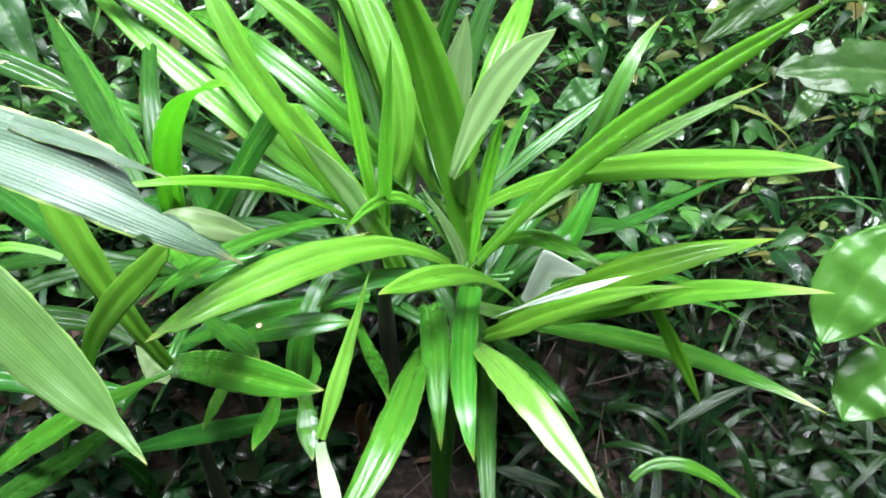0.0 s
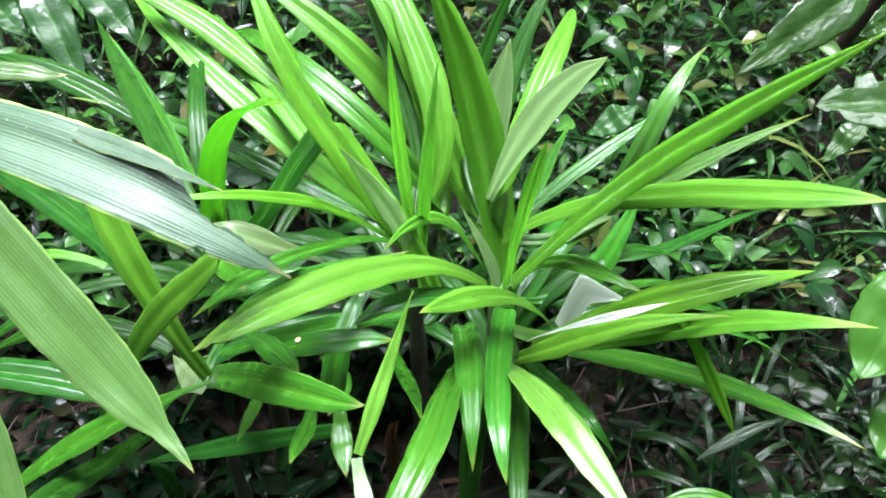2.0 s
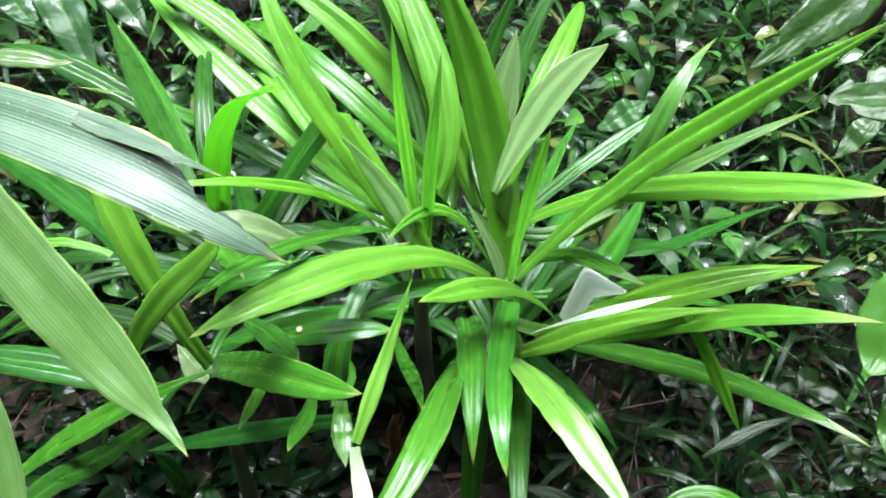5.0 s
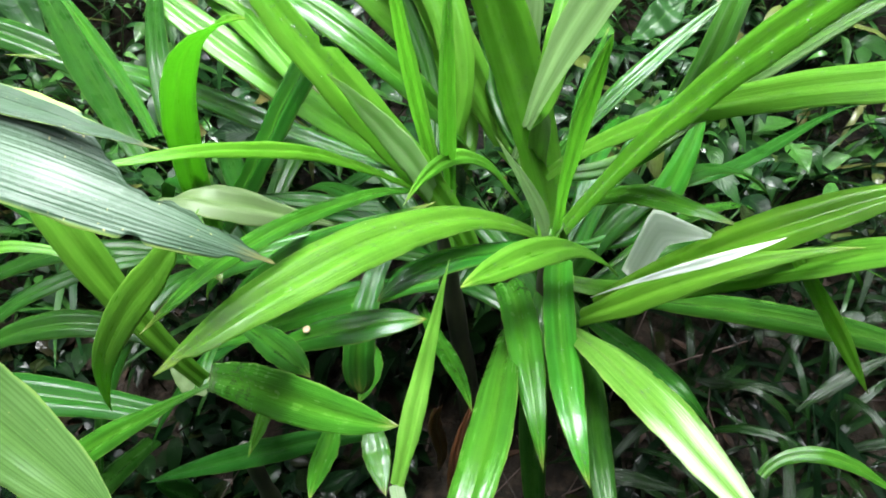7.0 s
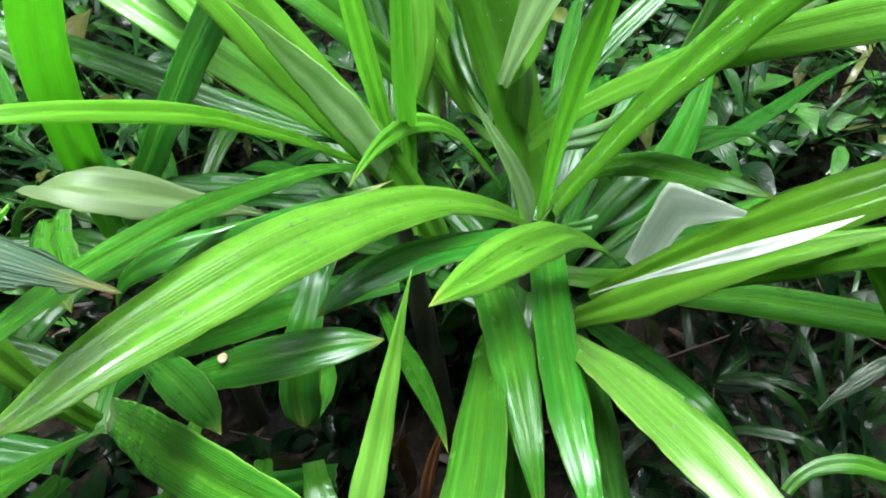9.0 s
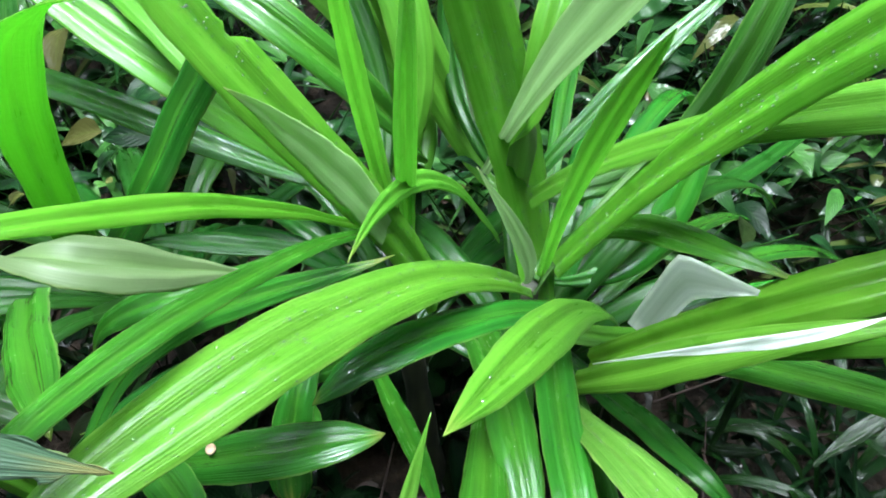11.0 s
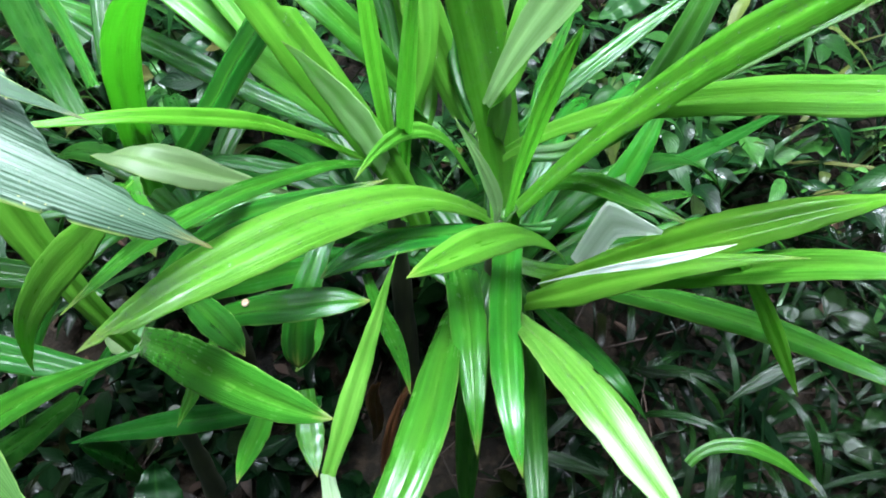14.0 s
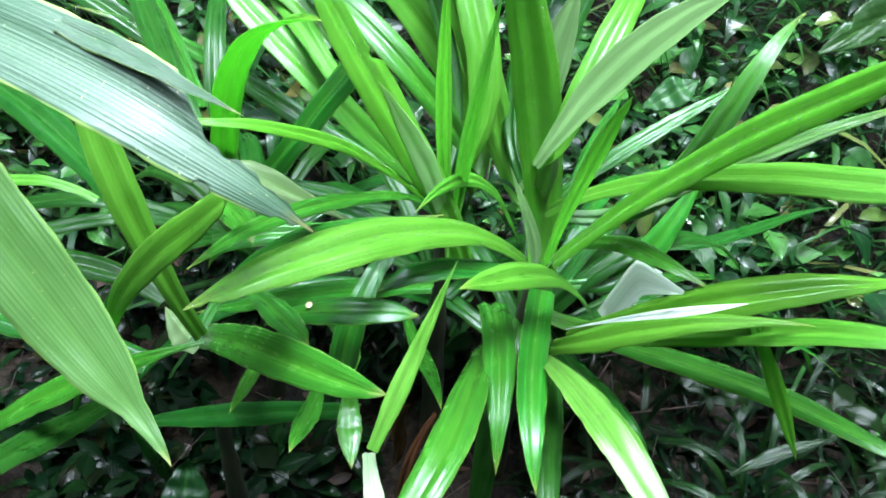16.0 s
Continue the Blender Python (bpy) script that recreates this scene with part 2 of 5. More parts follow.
WET = leaf_material("pandan_dripping", (0.01, 0.07, 0.006), (0.032, 0.16, 0.014), (0.11, 0.46, 0.04), rough=0.18, wet=1.0, through_light=0.32, relief=0.5, cover=0.0, spec=0.6)
BROAD = leaf_material("broad_blade", (0.036, 0.092, 0.018), (0.078, 0.155, 0.042), (0.17, 0.33, 0.07), rough=0.22, wet=1.0, veins=18.0, relief=0.15, stripe=0.4, through_light=0.25, ribs=0.5, fold=0.2)
BACK = leaf_material("grey_green_underside", (0.19, 0.31, 0.13), (0.4, 0.48, 0.33), (0.47, 0.63, 0.37), rough=0.45, wet=0.0, through_light=0.55, relief=0.2, veins=12.0, stripe=1.0, spec=0.3, fold=0.1)
DRY = leaf_material("dry_leaf", (0.055, 0.020, 0.008), (0.16, 0.075, 0.028), (0.20, 0.09, 0.03), rough=0.4, wet=0.4, through_light=0.2, relief=0.6, rim=0.0, fold=0.0, dry_tip=0.0)
BROAD_UNDER = leaf_material("broad_blade_underside", (0.16, 0.32, 0.08), (0.26, 0.44, 0.14), (0.32, 0.54, 0.12), rough=0.45, wet=0.0, veins=16.0, relief=0.5)
OVATE = herb_material("ovate_leaf", (0.030, 0.100, 0.012), (0.072, 0.175, 0.026), rough=0.26, through_light=0.35, film=0.2, veins=150.0, relief=0.45, spec=0.14, patch=10.0, aged=0.0)
# Darker copy of OVATE: shade painted into the green, some leaves browned.
WORN_SHADED = herb_material("worn_shaded_ovate_leaf", (0.014, 0.040, 0.008), (0.052, 0.105, 0.022), rough=0.3, through_light=0.2, film=0.3, veins=150.0, relief=0.6, spec=0.12, patch=14.0)
# Seedling greens carry the shade of the undergrowth in their colour.
SPROUT = leaf_material("seedling_leaf_shaded", (0.0018, 0.008, 0.0014), (0.0065, 0.02, 0.0034), (0.018, 0.05, 0.01), rough=0.5, wet=0.3, veins=5.0, through_light=0.15, relief=0.9, cover=0.12, spec=0.03, rim=0.0, fold=0.0, dry_tip=0.0)
HERB = herb_material("herb_leaf", (0.005, 0.024, 0.006), (0.042, 0.135, 0.020), rough=0.36, film=0.75)
HERB_LIGHT = herb_material("herb_leaf_light", (0.014, 0.052, 0.013), (0.085, 0.21, 0.040), film=1.0)
# Nearly black green: the deep shade near the ground is painted into it.
TURF = herb_material("turf_blade_shaded", (0.001, 0.005, 0.0015), (0.005, 0.018, 0.0035), rough=0.5, through_light=0.2, film=0.3, spec=0.03)
# For the unseen leaf ring added to block low light.
SKY_BLOCK_LEAF = herb_material("sky_block_foliage", (0.008, 0.028, 0.007), (0.028, 0.075, 0.018), rough=0.5, film=0.1, spec=0.05)
SOIL = ground_material()
# Litter browns are lowered too, painting in the ground's shade.
LITTER = litter_material("dead_leaf_shaded", (0.006, 0.0045, 0.003), (0.04, 0.02, 0.010))
TWIG = litter_material("dry_twig", (0.010, 0.007, 0.005), (0.05, 0.032, 0.024))
STEM = bark_material("pandan_stem", (0.008, 0.012, 0.005), (0.03, 0.035, 0.014))
SNAIL_SHELL = bark_material("snail", (0.16, 0.08, 0.035), (0.50, 0.38, 0.24))
RED_BARK = bark_material("reddish_bark", (0.010, 0.005, 0.004), (0.034, 0.014, 0.011))
WATER = water_material()


# ---- building tools ----
def part(name, mesh, parent, label=""):
    """Links a finished mesh as one part under a thing."""
    ob = new(name, mesh)
    ob.parent = parent
    return tagged(ob, label)


def thing(name, place, label, category, group=""):
    ob = new(name)
    ob.location = place
    ob.empty_display_size = 0.05
    return tagged(ob, label, category, group)


def bezier(points, s):
    points = [Vector(p) for p in points]
    while len(points) > 1:
        points = [a.lerp(b, s) for a, b in zip(points, points[1:])]
    return points[0]


def smooth(x):
    x = min(1.0, max(0.0, x))
    return x * x * (3 - 2 * x)


def blade_profile(s, start, widest, tip):
    """Half width along a blade, 0 to 1."""
    swell = start + (1 - start) * smooth(s / max(widest, 1e-3))
    if s <= widest:
        return swell
    x = (s - widest) / (1 - widest)
    return max(0.0, 1 - x ** tip)


def blade(origin, spine, width, face, top, under, start=0.6, widest=0.5, tip=1.8, keel=0.26, pleat=0.62, along=44, across=16, bites=(), wave=0.0008, seed=1, turn=0.0, flip=False, thick=0.0006, cut=0.0, tail=0.0, rib=0.010):
    """A strap leaf along a Bezier spine, with two skins, a keeled and pleated cross-section and bites out of its edge.
    rib: how far single ribs stand up or lie low; face: the way its upper side looks; turn: twist in degrees from base to tip; bites: (place along, side, depth, length)."""
    origin, face = Vector(origin), Vector(face).normalized()
    rng = random.Random(seed)
    phase = [rng.uniform(0, 6.28) for _ in range(6)]
    ribs_rng = random.Random(seed + 1000)
    ribs = [(ribs_rng.uniform(-rib, rib), ribs_rng.uniform(0, 6.28)) for _ in range(across + 1)]
    mid = [bezier(spine, k / along) for k in range(along + 1)]
    run = [0.0]
    for a, b in zip(mid, mid[1:]):
        run.append(run[-1] + (b - a).length)
    bm = bmesh.new()
    uv_layer = bm.loops.layers.uv.new("blade")
    length_layer = bm.loops.layers.uv.new("length")
    rows, under_rows, uvs, ends = [], [], {}, {}
    side_before = None
    for k in range(along + 1):
        s = k / along * (1 - cut)
        tangent = (mid[min(k + 1, along)] - mid[max(k - 1, 0)]).normalized()
        side = tangent.cross(face)
        side = side.normalized() if side.length > 0.15 or side_before is None else side_before
        if side_before is not None:
            side = (side_before * 0.6 + side * 0.4)
            side = (side - tangent * side.dot(tangent)).normalized()
        side_before = side
        side = Matrix.Rotation(radians(turn) * (k / along - 0.3), 3, tangent) @ side
        up = side.cross(tangent).normalized()
        half = max(0.00015, width / 2 * blade_profile(min(1.0, s / (1 - tail)), start, widest, tip))
        if tail:
            half = max(half, 0.3 * width / 2 * min(1.0, (1 - s) / tail * 0.8))
        left = right = 1.0
        for place, which, depth, length in bites:
            inside = 1 - abs(k / along - place) / (length / 2)
            if inside > 0:
                lost = depth * min(1.0, inside * 2.5) * (0.92 + 0.07 * math.sin(53 * s + phase[5]) + 0.04 * math.sin(131 * s + phase[4]))
                if which < 0:
                    left = min(left, 1 - lost)
                else:
                    right = min(right, 1 - lost)
        ripple = wave * (math.sin(9 * s + phase[0]) + 0.6 * math.sin(23 * s + phase[1]))
        edge = 1 + 0.02 * math.sin(41 * s + phase[2]) + 0.012 * math.sin(97 * s + phase[3])
        row, low = [], []
        for j in range(across + 1):
            w = 2 * j / across - 1
            u = w * (right if w > 0 else left) * edge
            a = abs(u)
            lift = keel * (a / 0.5 if a < 0.5 else 1 - 1.6 * pleat * (a - 0.5) / 0.5)
            lift += 0.35 * wave / max(half, 0.004) * math.sin(31 * s + phase[4] + 3 * u) * a
            lift += ribs[j][0] * (1 + 0.7 * math.sin(8 * s + ribs[j][1]))
            p = mid[k] - origin + side * (u * half) + up * (lift * half + ripple)
            row.append(bm.verts.new(p))
            low.append(bm.verts.new(p - up * thick))
            uvs[row[-1]] = uvs[low[-1]] = (0.5 + u / 2, run[k])
            ends[row[-1]] = ends[low[-1]] = (0.5 + u / 2, s)
        rows.append(row)
        under_rows.append(low)
    def skin(a, b, c, d, slot):
        f = bm.faces.new((a, b, c, d))
        f.material_index, f.smooth = slot, True
        for loop in f.loops:
            loop[uv_layer].uv = uvs[loop.vert]
            loop[length_layer].uv = ends[loop.vert]
    high, low_slot = (1, 0) if flip else (0, 1)
    for k in range(along):
        for j in range(across):
            skin(rows[k][j], rows[k][j + 1], rows[k + 1][j + 1], rows[k + 1][j], high)
            skin(under_rows[k][j], under_rows[k + 1][j], under_rows[k + 1][j + 1], under_rows[k][j + 1], low_slot)
        skin(rows[k][0], rows[k + 1][0], under_rows[k + 1][0], under_rows[k][0], 0)
        skin(rows[k][across], under_rows[k][across], under_rows[k + 1][across], rows[k + 1][across], 0)
    skin_end = [rows[along], under_rows[along]]
    for j in range(across):
        skin(skin_end[0][j], skin_end[0][j + 1], skin_end[1][j + 1], skin_end[1][j], 0)
    mesh = bpy.data.meshes.new("leaf")
    bm.normal_update()
    bm.to_mesh(mesh)
    bm.free()
    mesh.materials.append(top)
    mesh.materials.append(under)
    return mesh


def folded_flap(origin, outer, inner, material, steps=12, across=8, thick=0.0008):
    """A piece of leaf bent over at a crease: two long edges of three corners each, with a rounded ridge between the two halves."""
    origin = Vector(origin)
    bm = bmesh.new()
    uv_layer = bm.loops.layers.uv.new("blade")

    def along(corners, s):
        a, b, c = (Vector(p) for p in corners)
        near, far = a.lerp(b, min(1.0, 2 * s)), b.lerp(c, max(0.0, 2 * s - 1))
        straight = near if s < 0.5 else far
        return straight.lerp(bezier((a, b, b, c), s), 0.25 * smooth(1 - abs(2 * s - 1) * 5))

    rows = []
    for k in range(steps + 1):
        s = k / steps
        a, b = along(outer, s), along(inner, s)
        row = []
        for j in range(across + 1):
            u = j / across
            sag = Vector((0, 0.25, -1)) * 0.003 * math.sin(math.pi * u)
            row.append((bm.verts.new(a.lerp(b, u) + sag - origin), (u, 0.09 * s)))
        rows.append(row)
    for lo, hi in zip(rows, rows[1:]):
        for j in range(across):
            corner = (lo[j], lo[j + 1], hi[j + 1], hi[j])
            f = bm.faces.new([v for v, _ in corner])
            f.smooth = True
            for loop, (_, place) in zip(f.loops, corner):
                loop[uv_layer].uv = place
    bmesh.ops.solidify(bm, geom=bm.faces[:], thickness=thick)
    mesh = bpy.data.meshes.new("leaf")
    bm.to_mesh(mesh)
    bm.free()
    mesh.materials.append(material)
    return mesh


def dew(leaf, count, seed):
    """Round water drops lying on the upper skin of a leaf."""
    rng = random.Random(seed)
    mesh = leaf.data
    across = mesh.uv_layers["blade"].data
    tops = [f for f in mesh.polygons if f.normal.z > 0.05 and f.area > 1e-6 and (abs(across[f.loop_start].uv[0] - 0.5) < 0.24 or rng.random() < 0.25)]
    bm = bmesh.new()
    for f in rng.choices(tops, k=count):
        mix = [rng.random() for _ in f.vertices]
        spot = sum((mesh.vertices[i].co * w for i, w in zip(f.vertices, mix)), Vector()) / sum(mix)
        r = rng.choice((0.0003, 0.0004, 0.0004, 0.0005, 0.0006, 0.0009))
        turn = f.normal.to_track_quat("Z", "Y").to_matrix()
        rings = []
        for k in range(3):
            a = k * 0.6
            rings.append([bm.verts.new(spot + turn @ Vector((r * math.cos(a) * math.cos(x), r * math.cos(a) * math.sin(x), 0.7 * r * math.sin(a)))) for x in (1.047 * i for i in range(6))])
        tip = bm.verts.new(spot + f.normal * r * 0.7)
        for lo, hi in zip(rings, rings[1:]):
            for i in range(6):
                bm.faces.new((lo[i], lo[(i + 1) % 6], hi[(i + 1) % 6], hi[i])).smooth = True
        for i in range(6):
            bm.faces.new((rings[2][i], rings[2][(i + 1) % 6], tip)).smooth = True
    drops = bpy.data.meshes.new("dew")
    bm.to_mesh(drops)
    bm.free()
    drops.materials.append(WATER)
    tagged(part("dew", drops, leaf, "clear water drops"), kind="stuff")


def tube(origin, spine, r0, r1, material, sides=10, rings=14, knots=0.0):
    """A tapered stem along a Bezier spine."""
    origin = Vector(origin)
    bm = bmesh.new()
    loops = []
    for k in range(rings + 1):
        s = k / rings
        p, q = bezier(spine, max(0, s - 0.02)), bezier(spine, min(1, s + 0.02))
        t = (q - p).normalized()
        a = t.orthogonal().normalized()
        b = t.cross(a)
        r = r0 + (r1 - r0) * s + knots * math.sin(s * 60)
        c = bezier(spine, s) - origin
        loops.append([bm.verts.new(c + (a * math.cos(x) + b * math.sin(x)) * r) for x in (6.2832 * i / sides for i in range(sides))])
    for lo, hi in zip(loops, loops[1:]):
        for i in range(sides):
            bm.faces.new((lo[i], lo[(i + 1) % sides], hi[(i + 1) % sides], hi[i])).smooth = True
    bm.faces.new(loops[0][::-1])
    bm.faces.new(loops[-1])
    mesh = bpy.data.meshes.new("stem")
    bm.to_mesh(mesh)
    bm.free()
    mesh.materials.append(material)
    return mesh


class Heap:
    """Gathers many small leaves, blades or twigs into one mesh."""

    def __init__(self):
        self.verts, self.faces, self.uvs = [], [], []

    def leaf(self, base, way, up, length, width, droop=0.3, fold=0.25, rows=6, cols=4, shape=0.68):
        way, up = Vector(way).normalized(), Vector(up)
        side = way.cross(up)
        side = side.normalized() if side.length > 1e-3 else way.orthogonal().normalized()
        up = side.cross(way)
        first = len(self.verts)
        base = Vector(base)
        for k in range(rows + 1):
            s = k / rows
            half = width / 2 * max(0.03, (math.sin(math.pi * min(1.0, s ** shape * 1.0) ** 1.05) if shape < 1 else blade_profile(s, 0.4, 0.35, 1.6)))
            if shape < 1 and k == rows:
                half = width * 0.015
            c = base + way * (length * s) - Vector((0, 0, 1)) * (droop * length * s * s)
            for j in range(cols + 1):
                u = 2 * j / cols - 1
                p = c + side * (u * half) + up * (abs(u) * half * fold)
                self.verts.append(p[:])
                self.uvs.append((0.5 + u / 2, s))
        for k in range(rows):
            for j in range(cols):
                a = first + k * (cols + 1) + j
                self.faces.append((a, a + 1, a + cols + 2, a + cols + 1))

    def rod(self, a, b, r, sides=4):
        a, b = Vector(a), Vector(b)
        t = (b - a).normalized()
        x = t.orthogonal().normalized()
        y = t.cross(x)
        first = len(self.verts)
        for c, q in ((a, r), (b, r * 0.6)):
            for i in range(sides):
                v = 6.2832 * i / sides
                self.verts.append((c + (x * math.cos(v) + y * math.sin(v)) * q)[:])
                self.uvs.append((0.5, 0.5))
        for i in range(sides):
            j = (i + 1) % sides
            self.faces.append((first + i, first + j, first + sides + j, first + sides + i))

    def mesh(self, name, *materials):
        me = bpy.data.meshes.new(name)
        me.from_pydata(self.verts, [], self.faces)
        layer = me.uv_layers.new(name="blade")
        index = np.empty(len(me.loops), dtype=np.int32)
        me.loops.foreach_get("vertex_index", index)
        layer.data.foreach_set("uv", np.array(self.uvs, dtype=np.float32)[index].ravel())
        me.polygons.foreach_set("use_smooth", np.ones(len(me.polygons), dtype=bool))
        for m in materials:
            me.materials.append(m)
        return me


# ---- ground ----
def ground_height(x, y):
    """Level in front, rising to a bank behind the plants."""
    rise = 0.62 * smooth((y - 0.80) / 1.9) + 0.04 * max(0.0, y - 2.7)
    return -0.14 + rise + 0.02 * math.sin(3.1 * x + 1.3 * y) + 0.012 * noise.noise(Vector((6 * x, 6 * y, 0.3)))


def build_ground():
    near = [-1.6 + 0.05 * k for k in range(73)]
    far = [2.4, 3.2, 4.5, 7, 12, 25, 60, 150, 400]
    xs = [-q for q in reversed(far)] + near + far
    ys = [-400, -150, -60, -25, -10, -4, -2, -1] + [-0.6 + 0.05 * k for k in range(85)] + [4, 5, 7, 12, 25, 60, 150, 400]
    verts = [(x, y, ground_height(max(-5, min(5, x)), max(-5, min(6, y)))) for y in ys for x in xs]
    n = len(xs)
    faces = [(j * n + i, j * n + i + 1, (j + 1) * n + i + 1, (j + 1) * n + i) for j in range(len(ys) - 1) for i in range(n - 1)]
    me = bpy.data.meshes.new("ground")
    me.from_pydata(verts, [], faces)
    me.polygons.foreach_set("use_smooth", np.ones(len(faces), dtype=bool))
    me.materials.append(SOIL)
    tagged(new("ground", me), "damp soil rising to a bank, shade painted into its colour", "ground", kind="structure")


build_ground()


def build_sky_block():
    """Dense dark leaves added all round the clearing, out of sight, to shut off the low sky."""
    rng = random.Random(21)
    heap = Heap()
    for k in range(24000):
        a, h = rng.uniform(0, 6.283), rng.random()
        r = 3.9 + 0.5 * math.sin(2 * a + 0.6) + 0.35 * math.sin(5 * a) + 1.9 * rng.random() ** 1.6 - 0.6 * h * h
        top = 4.6 + 2.2 * max(0.0, math.sin(a)) + 0.5 * math.sin(3 * a + 1) + 0.4 * math.sin(7 * a)
        p = Vector((r * math.cos(a), 0.8 + r * math.sin(a), 0.1 + top * h))
        way = Vector((-math.cos(a), -math.sin(a), rng.uniform(-0.8, 0.3))) + Vector((rng.uniform(-0.7, 0.7), rng.uniform(-0.7, 0.7), 0))
        heap.leaf(p, way, (rng.uniform(-0.4, 0.4), rng.uniform(-0.4, 0.4), 1), rng.uniform(0.25, 0.65), rng.uniform(0.12, 0.28), 0.5, 0.2, 4, 2)
    tagged(new("thicket", heap.mesh("thicket", SKY_BLOCK_LEAF)), "unseen ring of dark green leaves added to block the low sky", "thicket", kind="stuff")


build_sky_block()

crown = thing("pandan_plant", (0.025, 0.76, 0.0), "tall green pandan rosette with long arching wet leaves", "pandan plant", "pandan plants")
part("stem", tube(crown.location, ((0.02, 0.80, -0.16), (0.02, 0.79, 0.1), (0.025, 0.78, 0.30)), 0.022, 0.008, STEM, knots=0.0012), crown, "green leaf-scarred stem")
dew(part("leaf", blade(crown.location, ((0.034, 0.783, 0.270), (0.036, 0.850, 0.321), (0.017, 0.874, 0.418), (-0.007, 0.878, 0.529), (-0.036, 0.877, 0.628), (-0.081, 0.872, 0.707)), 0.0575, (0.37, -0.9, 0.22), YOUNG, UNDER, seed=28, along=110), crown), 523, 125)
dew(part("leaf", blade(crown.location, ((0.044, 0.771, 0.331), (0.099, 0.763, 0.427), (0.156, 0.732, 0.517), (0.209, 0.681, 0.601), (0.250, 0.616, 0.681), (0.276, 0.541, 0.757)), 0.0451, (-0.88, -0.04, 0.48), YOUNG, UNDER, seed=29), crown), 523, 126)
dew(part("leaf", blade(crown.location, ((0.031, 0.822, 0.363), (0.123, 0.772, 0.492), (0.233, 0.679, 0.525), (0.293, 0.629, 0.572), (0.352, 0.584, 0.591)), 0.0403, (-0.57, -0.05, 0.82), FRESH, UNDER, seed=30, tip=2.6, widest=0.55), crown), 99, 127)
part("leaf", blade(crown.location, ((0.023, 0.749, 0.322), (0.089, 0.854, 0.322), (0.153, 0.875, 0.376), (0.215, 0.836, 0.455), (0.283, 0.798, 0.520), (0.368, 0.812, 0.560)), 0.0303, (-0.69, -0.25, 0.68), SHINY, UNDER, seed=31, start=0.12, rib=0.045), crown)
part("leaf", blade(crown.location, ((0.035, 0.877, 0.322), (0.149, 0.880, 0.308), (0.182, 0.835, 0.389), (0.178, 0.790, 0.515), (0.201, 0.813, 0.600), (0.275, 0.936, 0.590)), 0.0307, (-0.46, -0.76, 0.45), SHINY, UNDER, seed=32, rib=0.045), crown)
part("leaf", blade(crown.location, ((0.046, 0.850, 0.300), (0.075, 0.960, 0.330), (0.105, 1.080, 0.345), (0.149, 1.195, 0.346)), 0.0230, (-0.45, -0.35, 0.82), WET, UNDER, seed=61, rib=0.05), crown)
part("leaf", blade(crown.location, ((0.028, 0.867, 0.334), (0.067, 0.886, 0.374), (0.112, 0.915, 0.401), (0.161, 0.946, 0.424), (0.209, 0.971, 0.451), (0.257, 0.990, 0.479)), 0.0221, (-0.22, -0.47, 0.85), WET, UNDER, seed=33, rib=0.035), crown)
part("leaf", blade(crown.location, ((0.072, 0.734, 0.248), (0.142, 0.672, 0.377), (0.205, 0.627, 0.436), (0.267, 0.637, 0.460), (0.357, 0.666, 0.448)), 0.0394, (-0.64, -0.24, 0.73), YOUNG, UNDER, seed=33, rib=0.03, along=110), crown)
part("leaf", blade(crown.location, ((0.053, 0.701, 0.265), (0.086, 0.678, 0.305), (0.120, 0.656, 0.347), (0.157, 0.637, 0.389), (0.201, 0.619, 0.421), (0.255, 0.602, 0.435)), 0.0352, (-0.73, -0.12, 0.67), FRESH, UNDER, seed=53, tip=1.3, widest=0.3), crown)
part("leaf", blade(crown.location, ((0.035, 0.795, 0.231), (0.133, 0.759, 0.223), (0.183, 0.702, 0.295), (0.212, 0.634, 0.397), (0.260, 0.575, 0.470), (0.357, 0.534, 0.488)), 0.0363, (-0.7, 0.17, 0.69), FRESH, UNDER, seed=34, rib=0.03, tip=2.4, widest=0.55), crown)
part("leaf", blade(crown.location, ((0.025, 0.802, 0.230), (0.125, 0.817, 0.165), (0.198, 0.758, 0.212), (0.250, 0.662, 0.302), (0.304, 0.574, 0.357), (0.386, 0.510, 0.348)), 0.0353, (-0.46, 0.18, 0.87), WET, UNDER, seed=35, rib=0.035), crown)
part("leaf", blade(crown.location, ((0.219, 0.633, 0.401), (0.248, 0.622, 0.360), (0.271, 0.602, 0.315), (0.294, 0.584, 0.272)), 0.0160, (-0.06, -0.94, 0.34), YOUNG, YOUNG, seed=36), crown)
dew(part("leaf", blade(crown.location, ((0.035, 0.690, 0.259), (0.044, 0.611, 0.346), (0.067, 0.533, 0.385), (0.107, 0.463, 0.383), (0.152, 0.409, 0.342)), 0.0407, (0.16, -0.08, 0.98), BLEACHED, UNDER, seed=76, start=0.6, widest=0.55, tip=2.2, along=110, bites=((0.5, -1, 0.18, 0.03),)), crown, "leaf with a bleached lower half, white gloss painted in"), 124, 173)
part("leaf", blade(crown.location, ((0.030, 0.791, 0.242), (0.075, 0.788, 0.160), (0.098, 0.732, 0.190), (0.111, 0.644, 0.270), (0.134, 0.581, 0.295), (0.173, 0.597, 0.203)), 0.0282, (0.06, 0.02, 1.0), OLD_SHADED, UNDER, seed=77), crown)
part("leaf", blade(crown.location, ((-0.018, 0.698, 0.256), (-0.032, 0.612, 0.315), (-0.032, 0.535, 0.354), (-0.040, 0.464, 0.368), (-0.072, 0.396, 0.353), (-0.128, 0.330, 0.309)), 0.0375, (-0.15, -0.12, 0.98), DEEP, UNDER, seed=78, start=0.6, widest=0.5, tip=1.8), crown)
